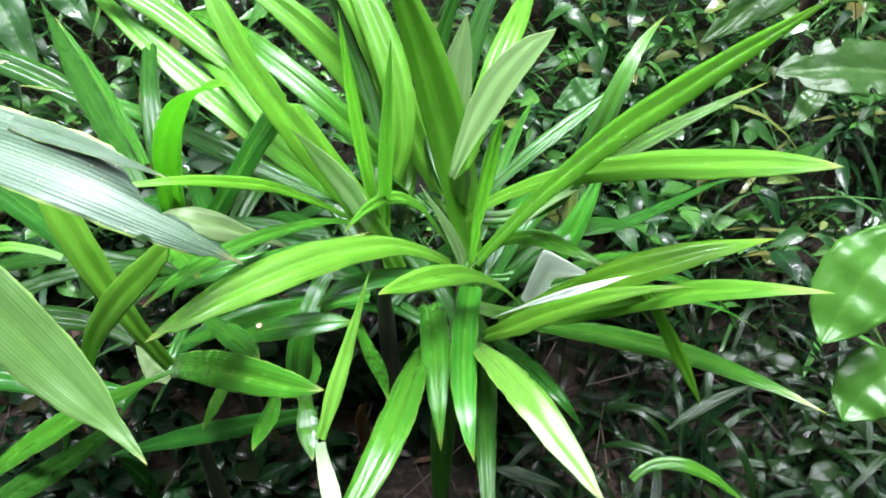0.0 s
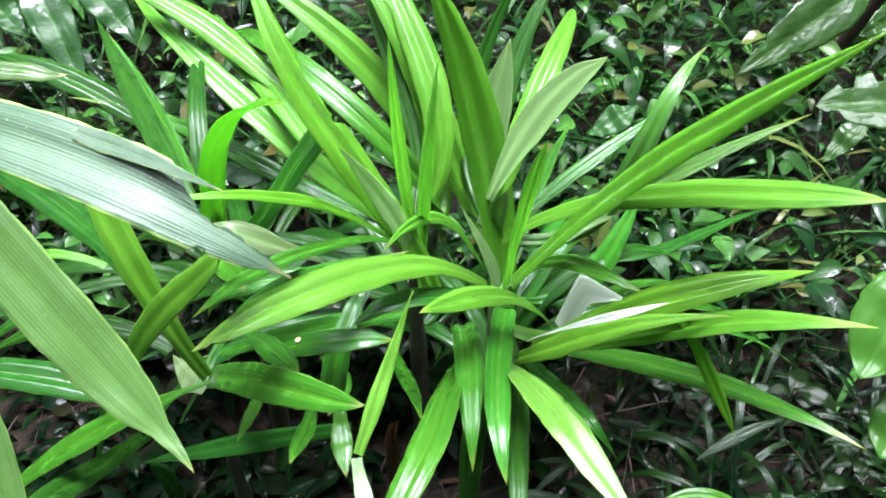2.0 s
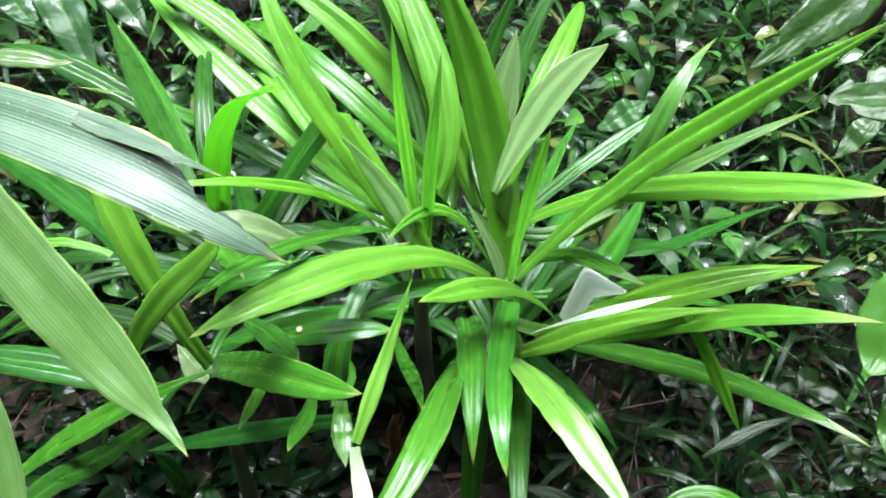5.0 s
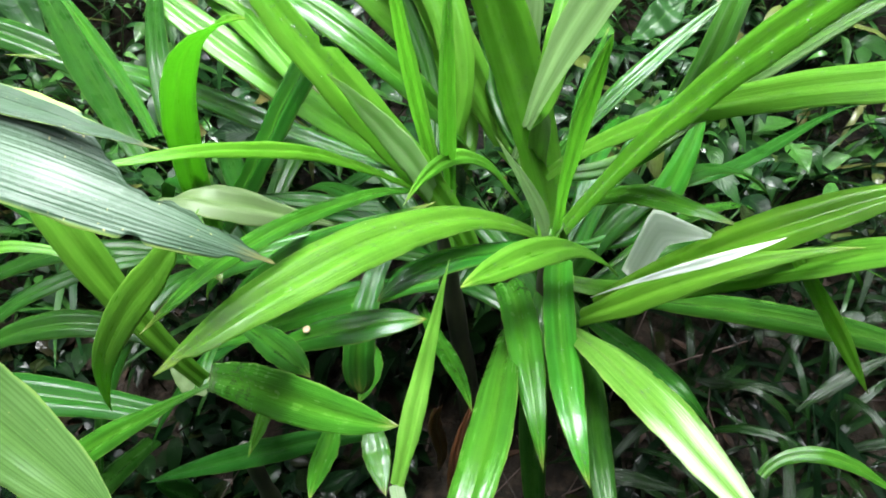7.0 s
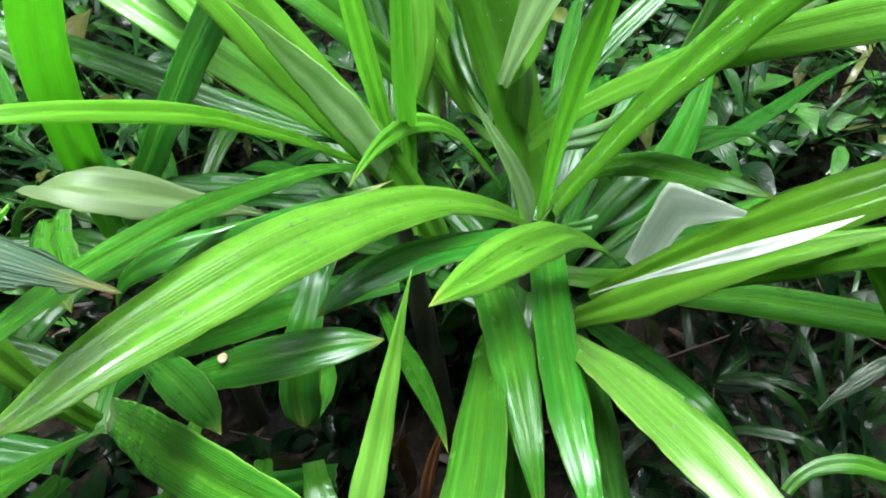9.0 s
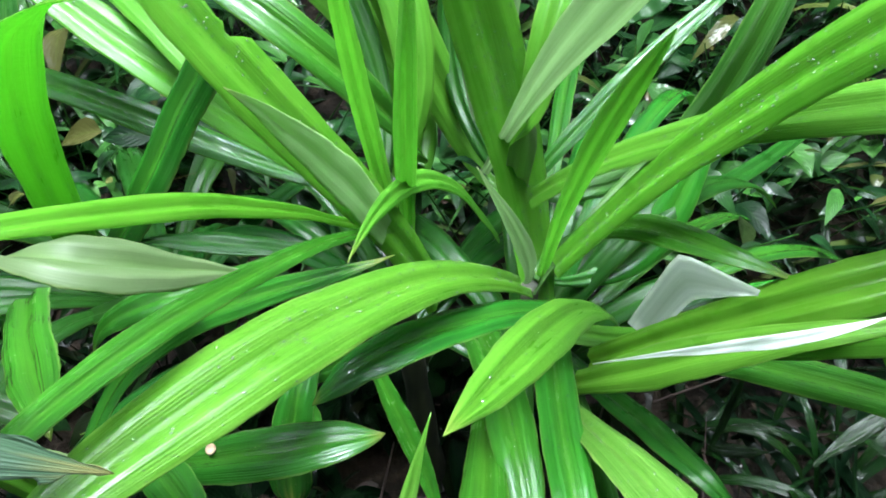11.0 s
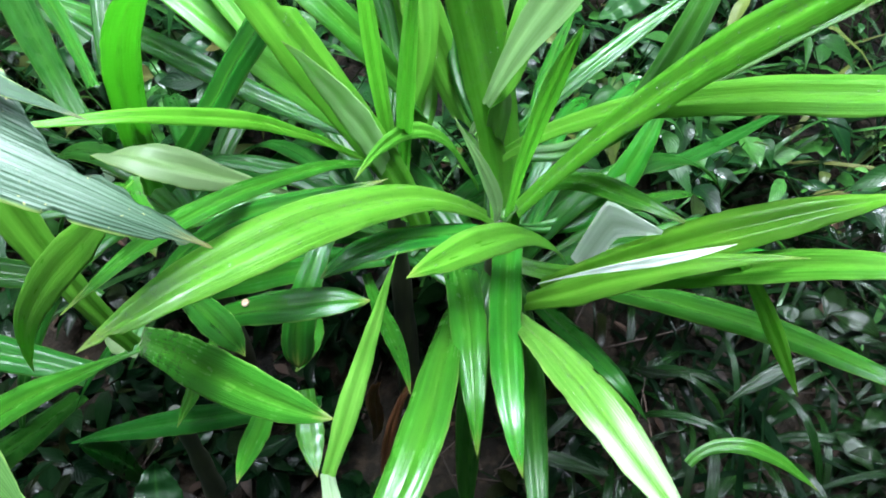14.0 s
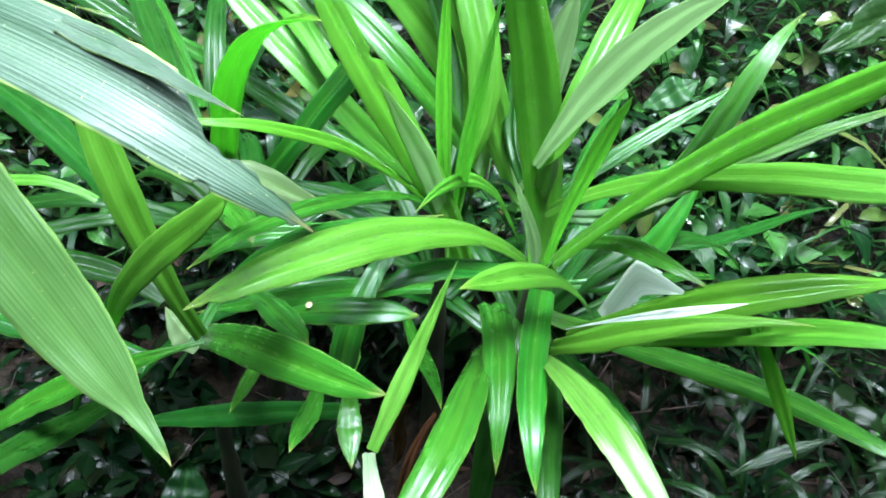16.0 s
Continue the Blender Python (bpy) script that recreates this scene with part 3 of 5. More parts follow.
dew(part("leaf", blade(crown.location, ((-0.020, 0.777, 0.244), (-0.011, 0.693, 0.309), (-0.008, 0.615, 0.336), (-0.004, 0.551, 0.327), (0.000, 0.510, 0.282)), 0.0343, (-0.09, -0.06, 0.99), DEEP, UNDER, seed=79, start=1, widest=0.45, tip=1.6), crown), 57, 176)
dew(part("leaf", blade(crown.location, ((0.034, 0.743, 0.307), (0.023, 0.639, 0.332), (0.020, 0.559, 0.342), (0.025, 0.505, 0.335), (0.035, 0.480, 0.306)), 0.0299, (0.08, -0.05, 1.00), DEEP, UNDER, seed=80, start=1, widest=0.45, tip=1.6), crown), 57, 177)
part("leaf", blade(crown.location, ((0.035, 0.825, 0.216), (0.054, 0.744, 0.229), (0.054, 0.655, 0.266), (0.045, 0.559, 0.309), (0.043, 0.465, 0.313), (0.054, 0.388, 0.241)), 0.0276, (0.0, 0.04, 1.0), OLD_SHADED, UNDER, seed=81), crown)
part("leaf", blade(crown.location, ((0.033, 0.829, 0.219), (0.012, 0.744, 0.238), (-0.000, 0.675, 0.205), (-0.006, 0.626, 0.136), (-0.006, 0.592, 0.059), (-0.001, 0.570, -0.011)), 0.0320, (-0.07, -0.85, 0.52), OLD_SHADED, UNDER, seed=82), crown)
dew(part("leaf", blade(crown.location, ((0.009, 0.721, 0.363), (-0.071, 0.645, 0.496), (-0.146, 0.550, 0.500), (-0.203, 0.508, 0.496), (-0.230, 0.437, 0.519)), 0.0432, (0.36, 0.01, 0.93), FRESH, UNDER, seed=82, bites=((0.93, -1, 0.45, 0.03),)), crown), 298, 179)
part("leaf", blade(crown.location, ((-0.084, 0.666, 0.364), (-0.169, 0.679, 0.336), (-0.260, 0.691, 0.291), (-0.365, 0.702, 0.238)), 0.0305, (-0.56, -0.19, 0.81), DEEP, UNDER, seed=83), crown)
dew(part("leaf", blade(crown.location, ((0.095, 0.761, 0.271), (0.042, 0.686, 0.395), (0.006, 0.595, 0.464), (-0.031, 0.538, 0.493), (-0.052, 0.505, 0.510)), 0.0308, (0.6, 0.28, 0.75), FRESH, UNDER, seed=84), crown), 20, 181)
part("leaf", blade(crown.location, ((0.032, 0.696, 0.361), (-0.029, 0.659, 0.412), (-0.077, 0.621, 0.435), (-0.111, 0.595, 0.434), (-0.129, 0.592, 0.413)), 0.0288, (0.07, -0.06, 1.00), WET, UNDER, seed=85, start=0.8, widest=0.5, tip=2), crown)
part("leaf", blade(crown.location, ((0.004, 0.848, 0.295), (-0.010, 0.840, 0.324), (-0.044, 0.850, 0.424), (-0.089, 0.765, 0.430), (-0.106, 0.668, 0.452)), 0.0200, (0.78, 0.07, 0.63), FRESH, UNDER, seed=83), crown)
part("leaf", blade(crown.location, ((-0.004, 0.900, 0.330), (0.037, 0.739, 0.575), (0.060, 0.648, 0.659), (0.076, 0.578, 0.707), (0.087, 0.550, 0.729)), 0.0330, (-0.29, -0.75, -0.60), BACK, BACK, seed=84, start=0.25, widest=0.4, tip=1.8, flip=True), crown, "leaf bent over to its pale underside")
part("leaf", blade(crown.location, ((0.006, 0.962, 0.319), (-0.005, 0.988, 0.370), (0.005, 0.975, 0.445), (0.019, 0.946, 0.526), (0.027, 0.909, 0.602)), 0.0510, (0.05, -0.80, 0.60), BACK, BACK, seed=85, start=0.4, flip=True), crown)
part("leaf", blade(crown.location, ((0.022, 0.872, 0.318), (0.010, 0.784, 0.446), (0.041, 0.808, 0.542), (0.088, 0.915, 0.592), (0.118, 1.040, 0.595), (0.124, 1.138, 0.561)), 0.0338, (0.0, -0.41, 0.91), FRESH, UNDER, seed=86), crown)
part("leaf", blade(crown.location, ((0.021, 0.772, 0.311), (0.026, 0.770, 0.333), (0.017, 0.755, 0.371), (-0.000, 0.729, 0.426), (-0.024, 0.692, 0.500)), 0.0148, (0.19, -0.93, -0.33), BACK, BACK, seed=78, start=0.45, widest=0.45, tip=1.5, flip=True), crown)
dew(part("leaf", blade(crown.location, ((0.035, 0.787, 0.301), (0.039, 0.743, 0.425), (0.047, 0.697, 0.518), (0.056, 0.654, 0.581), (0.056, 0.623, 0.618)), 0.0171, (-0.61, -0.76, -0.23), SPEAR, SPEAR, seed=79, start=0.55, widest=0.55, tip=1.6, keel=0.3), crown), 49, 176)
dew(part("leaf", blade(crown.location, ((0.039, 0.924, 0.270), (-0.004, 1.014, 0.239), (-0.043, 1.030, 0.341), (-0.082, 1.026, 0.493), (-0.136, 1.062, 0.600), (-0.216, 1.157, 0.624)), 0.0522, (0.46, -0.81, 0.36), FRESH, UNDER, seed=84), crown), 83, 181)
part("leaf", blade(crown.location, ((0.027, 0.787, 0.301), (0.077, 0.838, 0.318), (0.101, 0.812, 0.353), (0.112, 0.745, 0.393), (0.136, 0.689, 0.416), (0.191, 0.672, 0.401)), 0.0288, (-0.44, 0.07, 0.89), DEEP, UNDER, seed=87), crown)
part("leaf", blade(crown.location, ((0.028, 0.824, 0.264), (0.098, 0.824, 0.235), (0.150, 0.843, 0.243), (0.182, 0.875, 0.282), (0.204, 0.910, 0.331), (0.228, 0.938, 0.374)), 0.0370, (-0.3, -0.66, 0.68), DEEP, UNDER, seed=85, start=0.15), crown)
part("leaf", blade(crown.location, ((0.035, 1.025, 0.212), (0.154, 0.901, 0.244), (0.257, 0.920, 0.247), (0.341, 1.025, 0.229), (0.424, 1.122, 0.209), (0.523, 1.164, 0.203)), 0.0210, (0.26, -0.03, 0.97), OLD_SHADED, UNDER, seed=86), crown)
part("leaf", blade(crown.location, ((0.032, 0.864, 0.328), (-0.028, 0.984, 0.316), (-0.047, 1.065, 0.365), (-0.029, 1.106, 0.459), (0.012, 1.127, 0.561), (0.060, 1.153, 0.642)), 0.0272, (-0.33, -0.86, 0.39), OLD_SHADED, UNDER, seed=84), crown)
part("leaf", blade(crown.location, ((0.029, 0.869, 0.329), (0.007, 0.955, 0.371), (0.009, 1.025, 0.432), (0.032, 1.079, 0.507), (0.071, 1.129, 0.577), (0.121, 1.188, 0.626)), 0.0313, (-0.18, -0.73, 0.66), OLD_SHADED, UNDER, seed=85), crown)
part("leaf", blade(crown.location, ((0.060, 0.685, 0.310), (0.100, 0.640, 0.380), (0.126, 0.604, 0.422), (0.152, 0.591, 0.445), (0.188, 0.591, 0.460)), 0.0085, (-0.78, -0.58, 0.25), GLAUCOUS, GLAUCOUS, seed=55, widest=0.6, keel=0.1, pleat=0.0, start=0.12, flip=True), crown)
part("leaf", folded_flap(crown.location, ((0.097, 0.729, 0.303), (0.1165, 0.7095, 0.401), (0.161, 0.670, 0.398)), ((0.115, 0.714, 0.298), (0.1305, 0.698, 0.362), (0.160, 0.668, 0.395)), GLAUCOUS), crown, "folded leaf showing its grey-white underside")
part("leaf", blade(crown.location, ((-0.100, 0.640, 0.205), (-0.120, 0.652, 0.145), (-0.098, 0.668, 0.080), (-0.125, 0.695, -0.010)), 0.0200, (0.1, -0.8, 0.5), DRY, DRY, seed=91, start=0.5, turn=120, keel=0.5), crown, "dry brown curled leaf")
part("leaf", blade(crown.location, ((-0.070, 0.700, 0.120), (-0.090, 0.680, 0.090), (-0.110, 0.655, 0.030), (-0.105, 0.640, -0.080)), 0.0140, (-0.2, -0.8, 0.5), DRY, DRY, seed=92, start=0.5, turn=-90, keel=0.5), crown, "dry brown curled leaf")

rear_crown = thing("pandan_plant", (-0.09, 0.82, 0.0), "pandan rosette with upright yellow-green insect-bitten leaves", "pandan plant", "pandan plants")
part("stem", tube(rear_crown.location, ((-0.08, 0.84, -0.16), (-0.09, 0.83, 0.1), (-0.09, 0.83, 0.33)), 0.02, 0.008, STEM, knots=0.0012), rear_crown, "green leaf-scarred stem")
dew(part("leaf", blade(rear_crown.location, ((-0.055, 0.758, 0.310), (-0.068, 0.744, 0.399), (-0.128, 0.745, 0.486), (-0.200, 0.758, 0.572), (-0.251, 0.800, 0.649), (-0.277, 0.882, 0.709)), 0.0431, (0.58, -0.62, 0.52), YOUNG, UNDER, seed=77, bites=((0.63, 1, 0.5, 0.16), (0.56, 1, 0.62, 0.035), (0.70, 1, 0.3, 0.06)), along=110), rear_crown, "yellow-green leaf with insect-bitten edge"), 374, 174)
part("leaf", blade(rear_crown.location, ((-0.087, 0.745, 0.408), (-0.120, 0.730, 0.495), (-0.137, 0.627, 0.603)), 0.0326, (0.93, -0.36, 0.1), PALE, PALE, seed=78, flip=True, tip=1.4, keel=0.1, pleat=0.2, start=0.9, widest=0.3), rear_crown, "young leaf showing its pale underside")
dew(part("leaf", blade(rear_crown.location, ((-0.077, 0.806, 0.281), (-0.093, 0.846, 0.345), (-0.099, 0.828, 0.429), (-0.101, 0.789, 0.517), (-0.100, 0.755, 0.600), (-0.099, 0.730, 0.674)), 0.0170, (0.21, -0.93, -0.29), SPEAR, SPEAR, seed=79, flip=True, keel=0.6), rear_crown), 41, 176)
dew(part("leaf", blade(rear_crown.location, ((-0.075, 0.794, 0.290), (-0.076, 0.793, 0.361), (-0.073, 0.778, 0.430), (-0.067, 0.759, 0.500), (-0.059, 0.749, 0.570), (-0.051, 0.751, 0.641)), 0.0170, (0.04, -0.99, -0.13), SPEAR, SPEAR, seed=80, start=0.3, keel=0.6), rear_crown), 223, 177)
part("leaf", blade(rear_crown.location, ((-0.107, 0.741, 0.418), (-0.135, 0.703, 0.468), (-0.150, 0.648, 0.523), (-0.164, 0.581, 0.581), (-0.200, 0.527, 0.619), (-0.280, 0.511, 0.614)), 0.0170, (0.69, 0.18, 0.7), YOUNG, UNDER, seed=81), rear_crown)
part("leaf", blade(rear_crown.location, ((-0.103, 0.733, 0.417), (-0.120, 0.634, 0.503), (-0.189, 0.556, 0.536), (-0.214, 0.499, 0.538), (-0.210, 0.417, 0.576)), 0.0160, (0.46, 0.11, 0.88), DEEP, UNDER, seed=82), rear_crown)
dew(part("leaf", blade(rear_crown.location, ((-0.085, 0.954, 0.263), (-0.113, 0.848, 0.339), (-0.226, 0.860, 0.441), (-0.366, 0.938, 0.527), (-0.476, 1.034, 0.572), (-0.543, 1.129, 0.579)), 0.0389, (0.24, -0.48, 0.84), FRESH, UNDER, seed=80, rib=0.02, pleat=0.34), rear_crown), 298, 177)
part("leaf", blade(rear_crown.location, ((-0.227, 0.867, 0.472), (-0.275, 0.923, 0.497), (-0.321, 0.984, 0.519), (-0.369, 1.045, 0.534), (-0.420, 1.101, 0.531), (-0.472, 1.150, 0.500)), 0.0340, (-0.09, -0.29, 0.95), FRESH, FRESH, seed=81, flip=True), rear_crown)
part("leaf", blade(rear_crown.location, ((-0.079, 0.976, 0.291), (-0.048, 0.839, 0.425), (-0.136, 0.830, 0.532), (-0.267, 0.929, 0.583), (-0.364, 1.062, 0.567), (-0.415, 1.161, 0.497)), 0.0368, (0.18, -0.49, 0.85), DEEP, UNDER, seed=82, rib=0.02, pleat=0.34, start=1.0), rear_crown)
dew(part("leaf", blade(rear_crown.location, ((-0.077, 0.963, 0.284), (-0.031, 1.040, 0.299), (-0.086, 1.071, 0.392), (-0.185, 1.083, 0.510), (-0.282, 1.101, 0.591), (-0.374, 1.132, 0.606)), 0.0528, (0.47, -0.67, 0.57), FRESH, UNDER, seed=83, rib=0.02, pleat=0.34), rear_crown), 99, 180)
part("leaf", blade(rear_crown.location, ((-0.185, 0.741, 0.374), (-0.225, 0.701, 0.424), (-0.235, 0.655, 0.472), (-0.278, 0.645, 0.502), (-0.339, 0.698, 0.446)), 0.0417, (0.66, -0.02, 0.75), DEEP, UNDER, seed=89, flip=True, widest=0.5, tip=3.0, start=0.15), rear_crown, "leaf turned to its pale underside")
part("leaf", blade(rear_crown.location, ((-0.247, 0.939, 0.483), (-0.300, 0.975, 0.514), (-0.356, 1.005, 0.552), (-0.415, 1.027, 0.591), (-0.481, 1.045, 0.615), (-0.554, 1.061, 0.610)), 0.0407, (0.27, -0.46, 0.84), FRESH, UNDER, seed=81), rear_crown)
part("leaf", blade(rear_crown.location, ((-0.097, 0.889, 0.350), (-0.083, 0.970, 0.390), (-0.104, 1.028, 0.444), (-0.146, 1.068, 0.510), (-0.182, 1.109, 0.575), (-0.198, 1.168, 0.631)), 0.0242, (0.24, -0.73, 0.64), OLD_SHADED, UNDER, seed=86), rear_crown)
part("leaf", blade(rear_crown.location, ((-0.096, 0.924, 0.321), (-0.040, 0.941, 0.401), (-0.050, 0.990, 0.473), (-0.098, 1.053, 0.538), (-0.144, 1.115, 0.597), (-0.175, 1.174, 0.642)), 0.0482, (0.16, -0.67, 0.72), FRESH, UNDER, seed=85), rear_crown)
part("leaf", blade(rear_crown.location, ((-0.143, 0.742, 0.395), (-0.187, 0.742, 0.404), (-0.229, 0.743, 0.411), (-0.271, 0.745, 0.415)), 0.0183, (0.14, -0.34, 0.93), OLD_SHADED, UNDER, seed=88), rear_crown)

low_crown = thing("pandan_plant", (-0.32, 0.62, 0.0), "low dark green pandan shoot with a pale bud", "pandan plant", "pandan plants")
part("stem", tube(low_crown.location, ((-0.32, 0.64, -0.16), (-0.32, 0.64, 0.0), (-0.32, 0.63, 0.16)), 0.018, 0.007, STEM, knots=0.0012), low_crown, "green leaf-scarred stem")
part("leaf", blade(low_crown.location, ((-0.241, 0.626, 0.321), (-0.234, 0.587, 0.370), (-0.200, 0.562, 0.403), (-0.149, 0.553, 0.424), (-0.104, 0.559, 0.432), (-0.086, 0.570, 0.414)), 0.0315, (-0.26, -0.11, 0.96), WET, UNDER, seed=29, start=0.6, widest=0.6, tip=2.4), low_crown)
part("leaf", blade(low_crown.location, ((-0.324, 0.611, 0.287), (-0.316, 0.689, 0.323), (-0.271, 0.711, 0.362), (-0.204, 0.695, 0.397), (-0.137, 0.676, 0.426), (-0.078, 0.675, 0.449)), 0.0257, (-0.43, -0.34, 0.83), WET, UNDER, seed=30, rib=0.035), low_crown)
part("leaf", blade(low_crown.location, ((-0.302, 0.590, 0.325), (-0.318, 0.566, 0.420), (-0.349, 0.589, 0.479), (-0.370, 0.606, 0.522), (-0.387, 0.625, 0.567), (-0.404, 0.651, 0.608)), 0.0315, (0.54, -0.59, 0.6), FRESH, UNDER, seed=81, start=0.5), low_crown)
part("leaf", blade(low_crown.location, ((-0.201, 0.488, 0.587), (-0.229, 0.518, 0.543), (-0.293, 0.530, 0.493), (-0.355, 0.540, 0.425), (-0.380, 0.561, 0.323)), 0.0316, (0.36, -0.45, 0.82), FRESH, FRESH, seed=82, pleat=0.3, keel=0.1, start=0.8, tip=1.6), low_crown)
part("leaf", blade(low_crown.location, ((-0.318, 0.625, 0.286), (-0.248, 0.550, 0.376), (-0.176, 0.478, 0.439), (-0.119, 0.431, 0.473), (-0.089, 0.419, 0.486)), 0.0360, (-0.39, -0.48, 0.79), DEEP, UNDER, seed=83, pleat=0.3, keel=0.14, tip=2.2, widest=0.35, start=0.75), low_crown)
part("leaf", blade(low_crown.location, ((-0.306, 0.599, 0.308), (-0.364, 0.591, 0.282), (-0.439, 0.591, 0.236), (-0.517, 0.588, 0.186), (-0.584, 0.578, 0.134), (-0.635, 0.563, 0.074)), 0.0371, (-0.5, -0.34, 0.8), DEEP, UNDER, seed=84, start=0.15), low_crown)
part("leaf", blade(low_crown.location, ((-0.494, 0.719, 0.048), (-0.505, 0.655, 0.079), (-0.508, 0.596, 0.118), (-0.504, 0.542, 0.165), (-0.495, 0.487, 0.210), (-0.484, 0.426, 0.241)), 0.0432, (0.26, 0.54, 0.8), OLD_SHADED, UNDER, seed=85), low_crown)
part("leaf", blade(low_crown.location, ((-0.169, 0.533, 0.352), (-0.158, 0.488, 0.370), (-0.163, 0.452, 0.390), (-0.161, 0.424, 0.401)), 0.0180, (0.13, 0.43, 0.9), DEEP, UNDER, seed=36), low_crown)
part("leaf", blade(low_crown.location, ((-0.261, 0.652, 0.258), (-0.257, 0.619, 0.263), (-0.259, 0.588, 0.272), (-0.258, 0.561, 0.282), (-0.257, 0.530, 0.290)), 0.0150, (0.16, 0.28, 0.95), DEEP, UNDER, seed=37), low_crown)
part("leaf", blade(low_crown.location, ((-0.413, 0.725, 0.227), (-0.462, 0.743, 0.247), (-0.517, 0.748, 0.259), (-0.573, 0.743, 0.259), (-0.625, 0.732, 0.242), (-0.671, 0.723, 0.209)), 0.0369, (0.12, -0.3, 0.95), OLD_SHADED, UNDER, seed=85), low_crown)
part("leaf", blade(low_crown.location, ((-0.250, 0.601, 0.388), (-0.222, 0.572, 0.397), (-0.188, 0.538, 0.410), (-0.166, 0.501, 0.432)), 0.0262, (-0.3, 0.14, 0.94), WET, UNDER, seed=86, rib=0.035), low_crown)
part("leaf", blade(low_crown.location, ((-0.459, 0.716, 0.377), (-0.494, 0.724, 0.388), (-0.531, 0.725, 0.392), (-0.568, 0.721, 0.388), (-0.603, 0.717, 0.374), (-0.634, 0.716, 0.353)), 0.0154, (0.11, -0.31, 0.94), FRESH, UNDER, seed=86), low_crown)
part("leaf", blade(low_crown.location, ((-0.138, 0.561, 0.281), (-0.224, 0.577, 0.245), (-0.315, 0.583, 0.207), (-0.409, 0.578, 0.177)), 0.0275, (-0.41, -0.26, 0.88), OLD_SHADED, UNDER, seed=87), low_crown)
part("leaf", blade(low_crown.location, ((-0.417, 0.698, 0.380), (-0.478, 0.764, 0.374), (-0.548, 0.817, 0.391), (-0.625, 0.856, 0.420), (-0.706, 0.888, 0.435), (-0.788, 0.917, 0.415)), 0.0436, (0.03, -0.22, 0.97), OLD_SHADED, UNDER, seed=82), low_crown)
part("leaf", blade(low_crown.location, ((-0.397, 0.638, 0.212), (-0.460, 0.647, 0.225), (-0.524, 0.652, 0.241), (-0.589, 0.653, 0.255), (-0.655, 0.652, 0.257), (-0.717, 0.650, 0.235)), 0.0465, (0.16, -0.23, 0.96), OLD_SHADED, UNDER, seed=85), low_crown)
part("leaf", blade(low_crown.location, ((-0.215, 0.844, 0.284), (-0.260, 0.827, 0.278), (-0.304, 0.815, 0.280), (-0.379, 0.803, 0.281), (-0.388, 0.801, 0.219)), 0.0325, (-0.09, -0.39, 0.92), DEEP, UNDER, seed=81), low_crown)
part("leaf", blade(low_crown.location, ((-0.279, 0.632, 0.476), (-0.248, 0.566, 0.502), (-0.217, 0.532, 0.530), (-0.204, 0.505, 0.526)), 0.0248, (-0.3, 0.24, 0.92), DEEP, UNDER, seed=31, start=1.0), low_crown)
part("leaf", blade(low_crown.location, ((-0.231, 0.819, 0.134), (-0.188, 0.784, 0.136), (-0.189, 0.735, 0.140), (-0.200, 0.688, 0.151)), 0.0330, (0.03, 0.12, 0.99), DEEP, UNDER, seed=38), low_crown)
part("leaf", blade(low_crown.location, ((-0.134, 0.845, 0.146), (-0.110, 0.754, 0.177), (-0.074, 0.666, 0.235), (-0.058, 0.555, 0.310)), 0.0202, (-0.21, 0.45, 0.87), DEEP, UNDER, seed=39), low_crown)
part("leaf", blade(low_crown.location, ((-0.445, 0.685, -0.100), (-0.431, 0.666, -0.010), (-0.419, 0.625, 0.079), (-0.398, 0.578, 0.173)), 0.0508, (0.93, 0.37, -0.0), OLD_SHADED, UNDER, seed=41), low_crown)
part("leaf", blade(low_crown.location, ((-0.136, 0.690, 0.378), (-0.149, 0.654, 0.371), (-0.155, 0.627, 0.352), (-0.166, 0.611, 0.322), (-0.166, 0.603, 0.278)), 0.0307, (-0.03, -0.75, 0.66), WET, UNDER, seed=34, widest=0.8, tip=4.0), low_crown)
part("leaf", blade(low_crown.location, ((-0.339, 0.648, 0.239), (-0.363, 0.658, 0.254), (-0.383, 0.673, 0.272)), 0.0340, (0.39, -0.41, 0.82), UNDER, UNDER, seed=25, widest=0.35, tip=1.3, start=0.5, keel=-0.3, pleat=-0.5), low_crown, "pale folded bud leaf")

def snail(place, r):
    """A small snail stuck to a leaf: a round pale flattened ball with a darker rim."""
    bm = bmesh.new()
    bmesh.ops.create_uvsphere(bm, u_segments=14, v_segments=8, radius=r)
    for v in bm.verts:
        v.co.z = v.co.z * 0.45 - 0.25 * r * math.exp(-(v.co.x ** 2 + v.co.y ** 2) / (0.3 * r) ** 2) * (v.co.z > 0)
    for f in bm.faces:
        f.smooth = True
    mesh = bpy.data.meshes.new("snail")
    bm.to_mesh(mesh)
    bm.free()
    mesh.materials.append(SNAIL_SHELL)
    ob = tagged(new("snail", mesh), "small pale tan snail on a wet leaf", "seed")
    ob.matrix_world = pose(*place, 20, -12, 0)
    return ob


snail((-0.186, 0.573, 0.405), 0.0034)


far_crown = thing("pandan_plant", (-0.35, 0.88, 0.0), "crowded pandan shoot with curled and shiny leaves", "pandan plant", "pandan plants")
part("stem", tube(far_crown.location, ((-0.35, 0.90, -0.16), (-0.35, 0.89, 0.1), (-0.35, 0.89, 0.2)), 0.018, 0.006, STEM, knots=0.0012), far_crown, "green leaf-scarred stem")
part("leaf", blade(far_crown.location, ((-0.289, 0.625, 0.540), (-0.326, 0.670, 0.563), (-0.374, 0.741, 0.573), (-0.441, 0.846, 0.581), (-0.525, 0.976, 0.594)), 0.0266, (0.05, -0.09, 0.99), OLD_SHADED, UNDER, seed=85), far_crown)
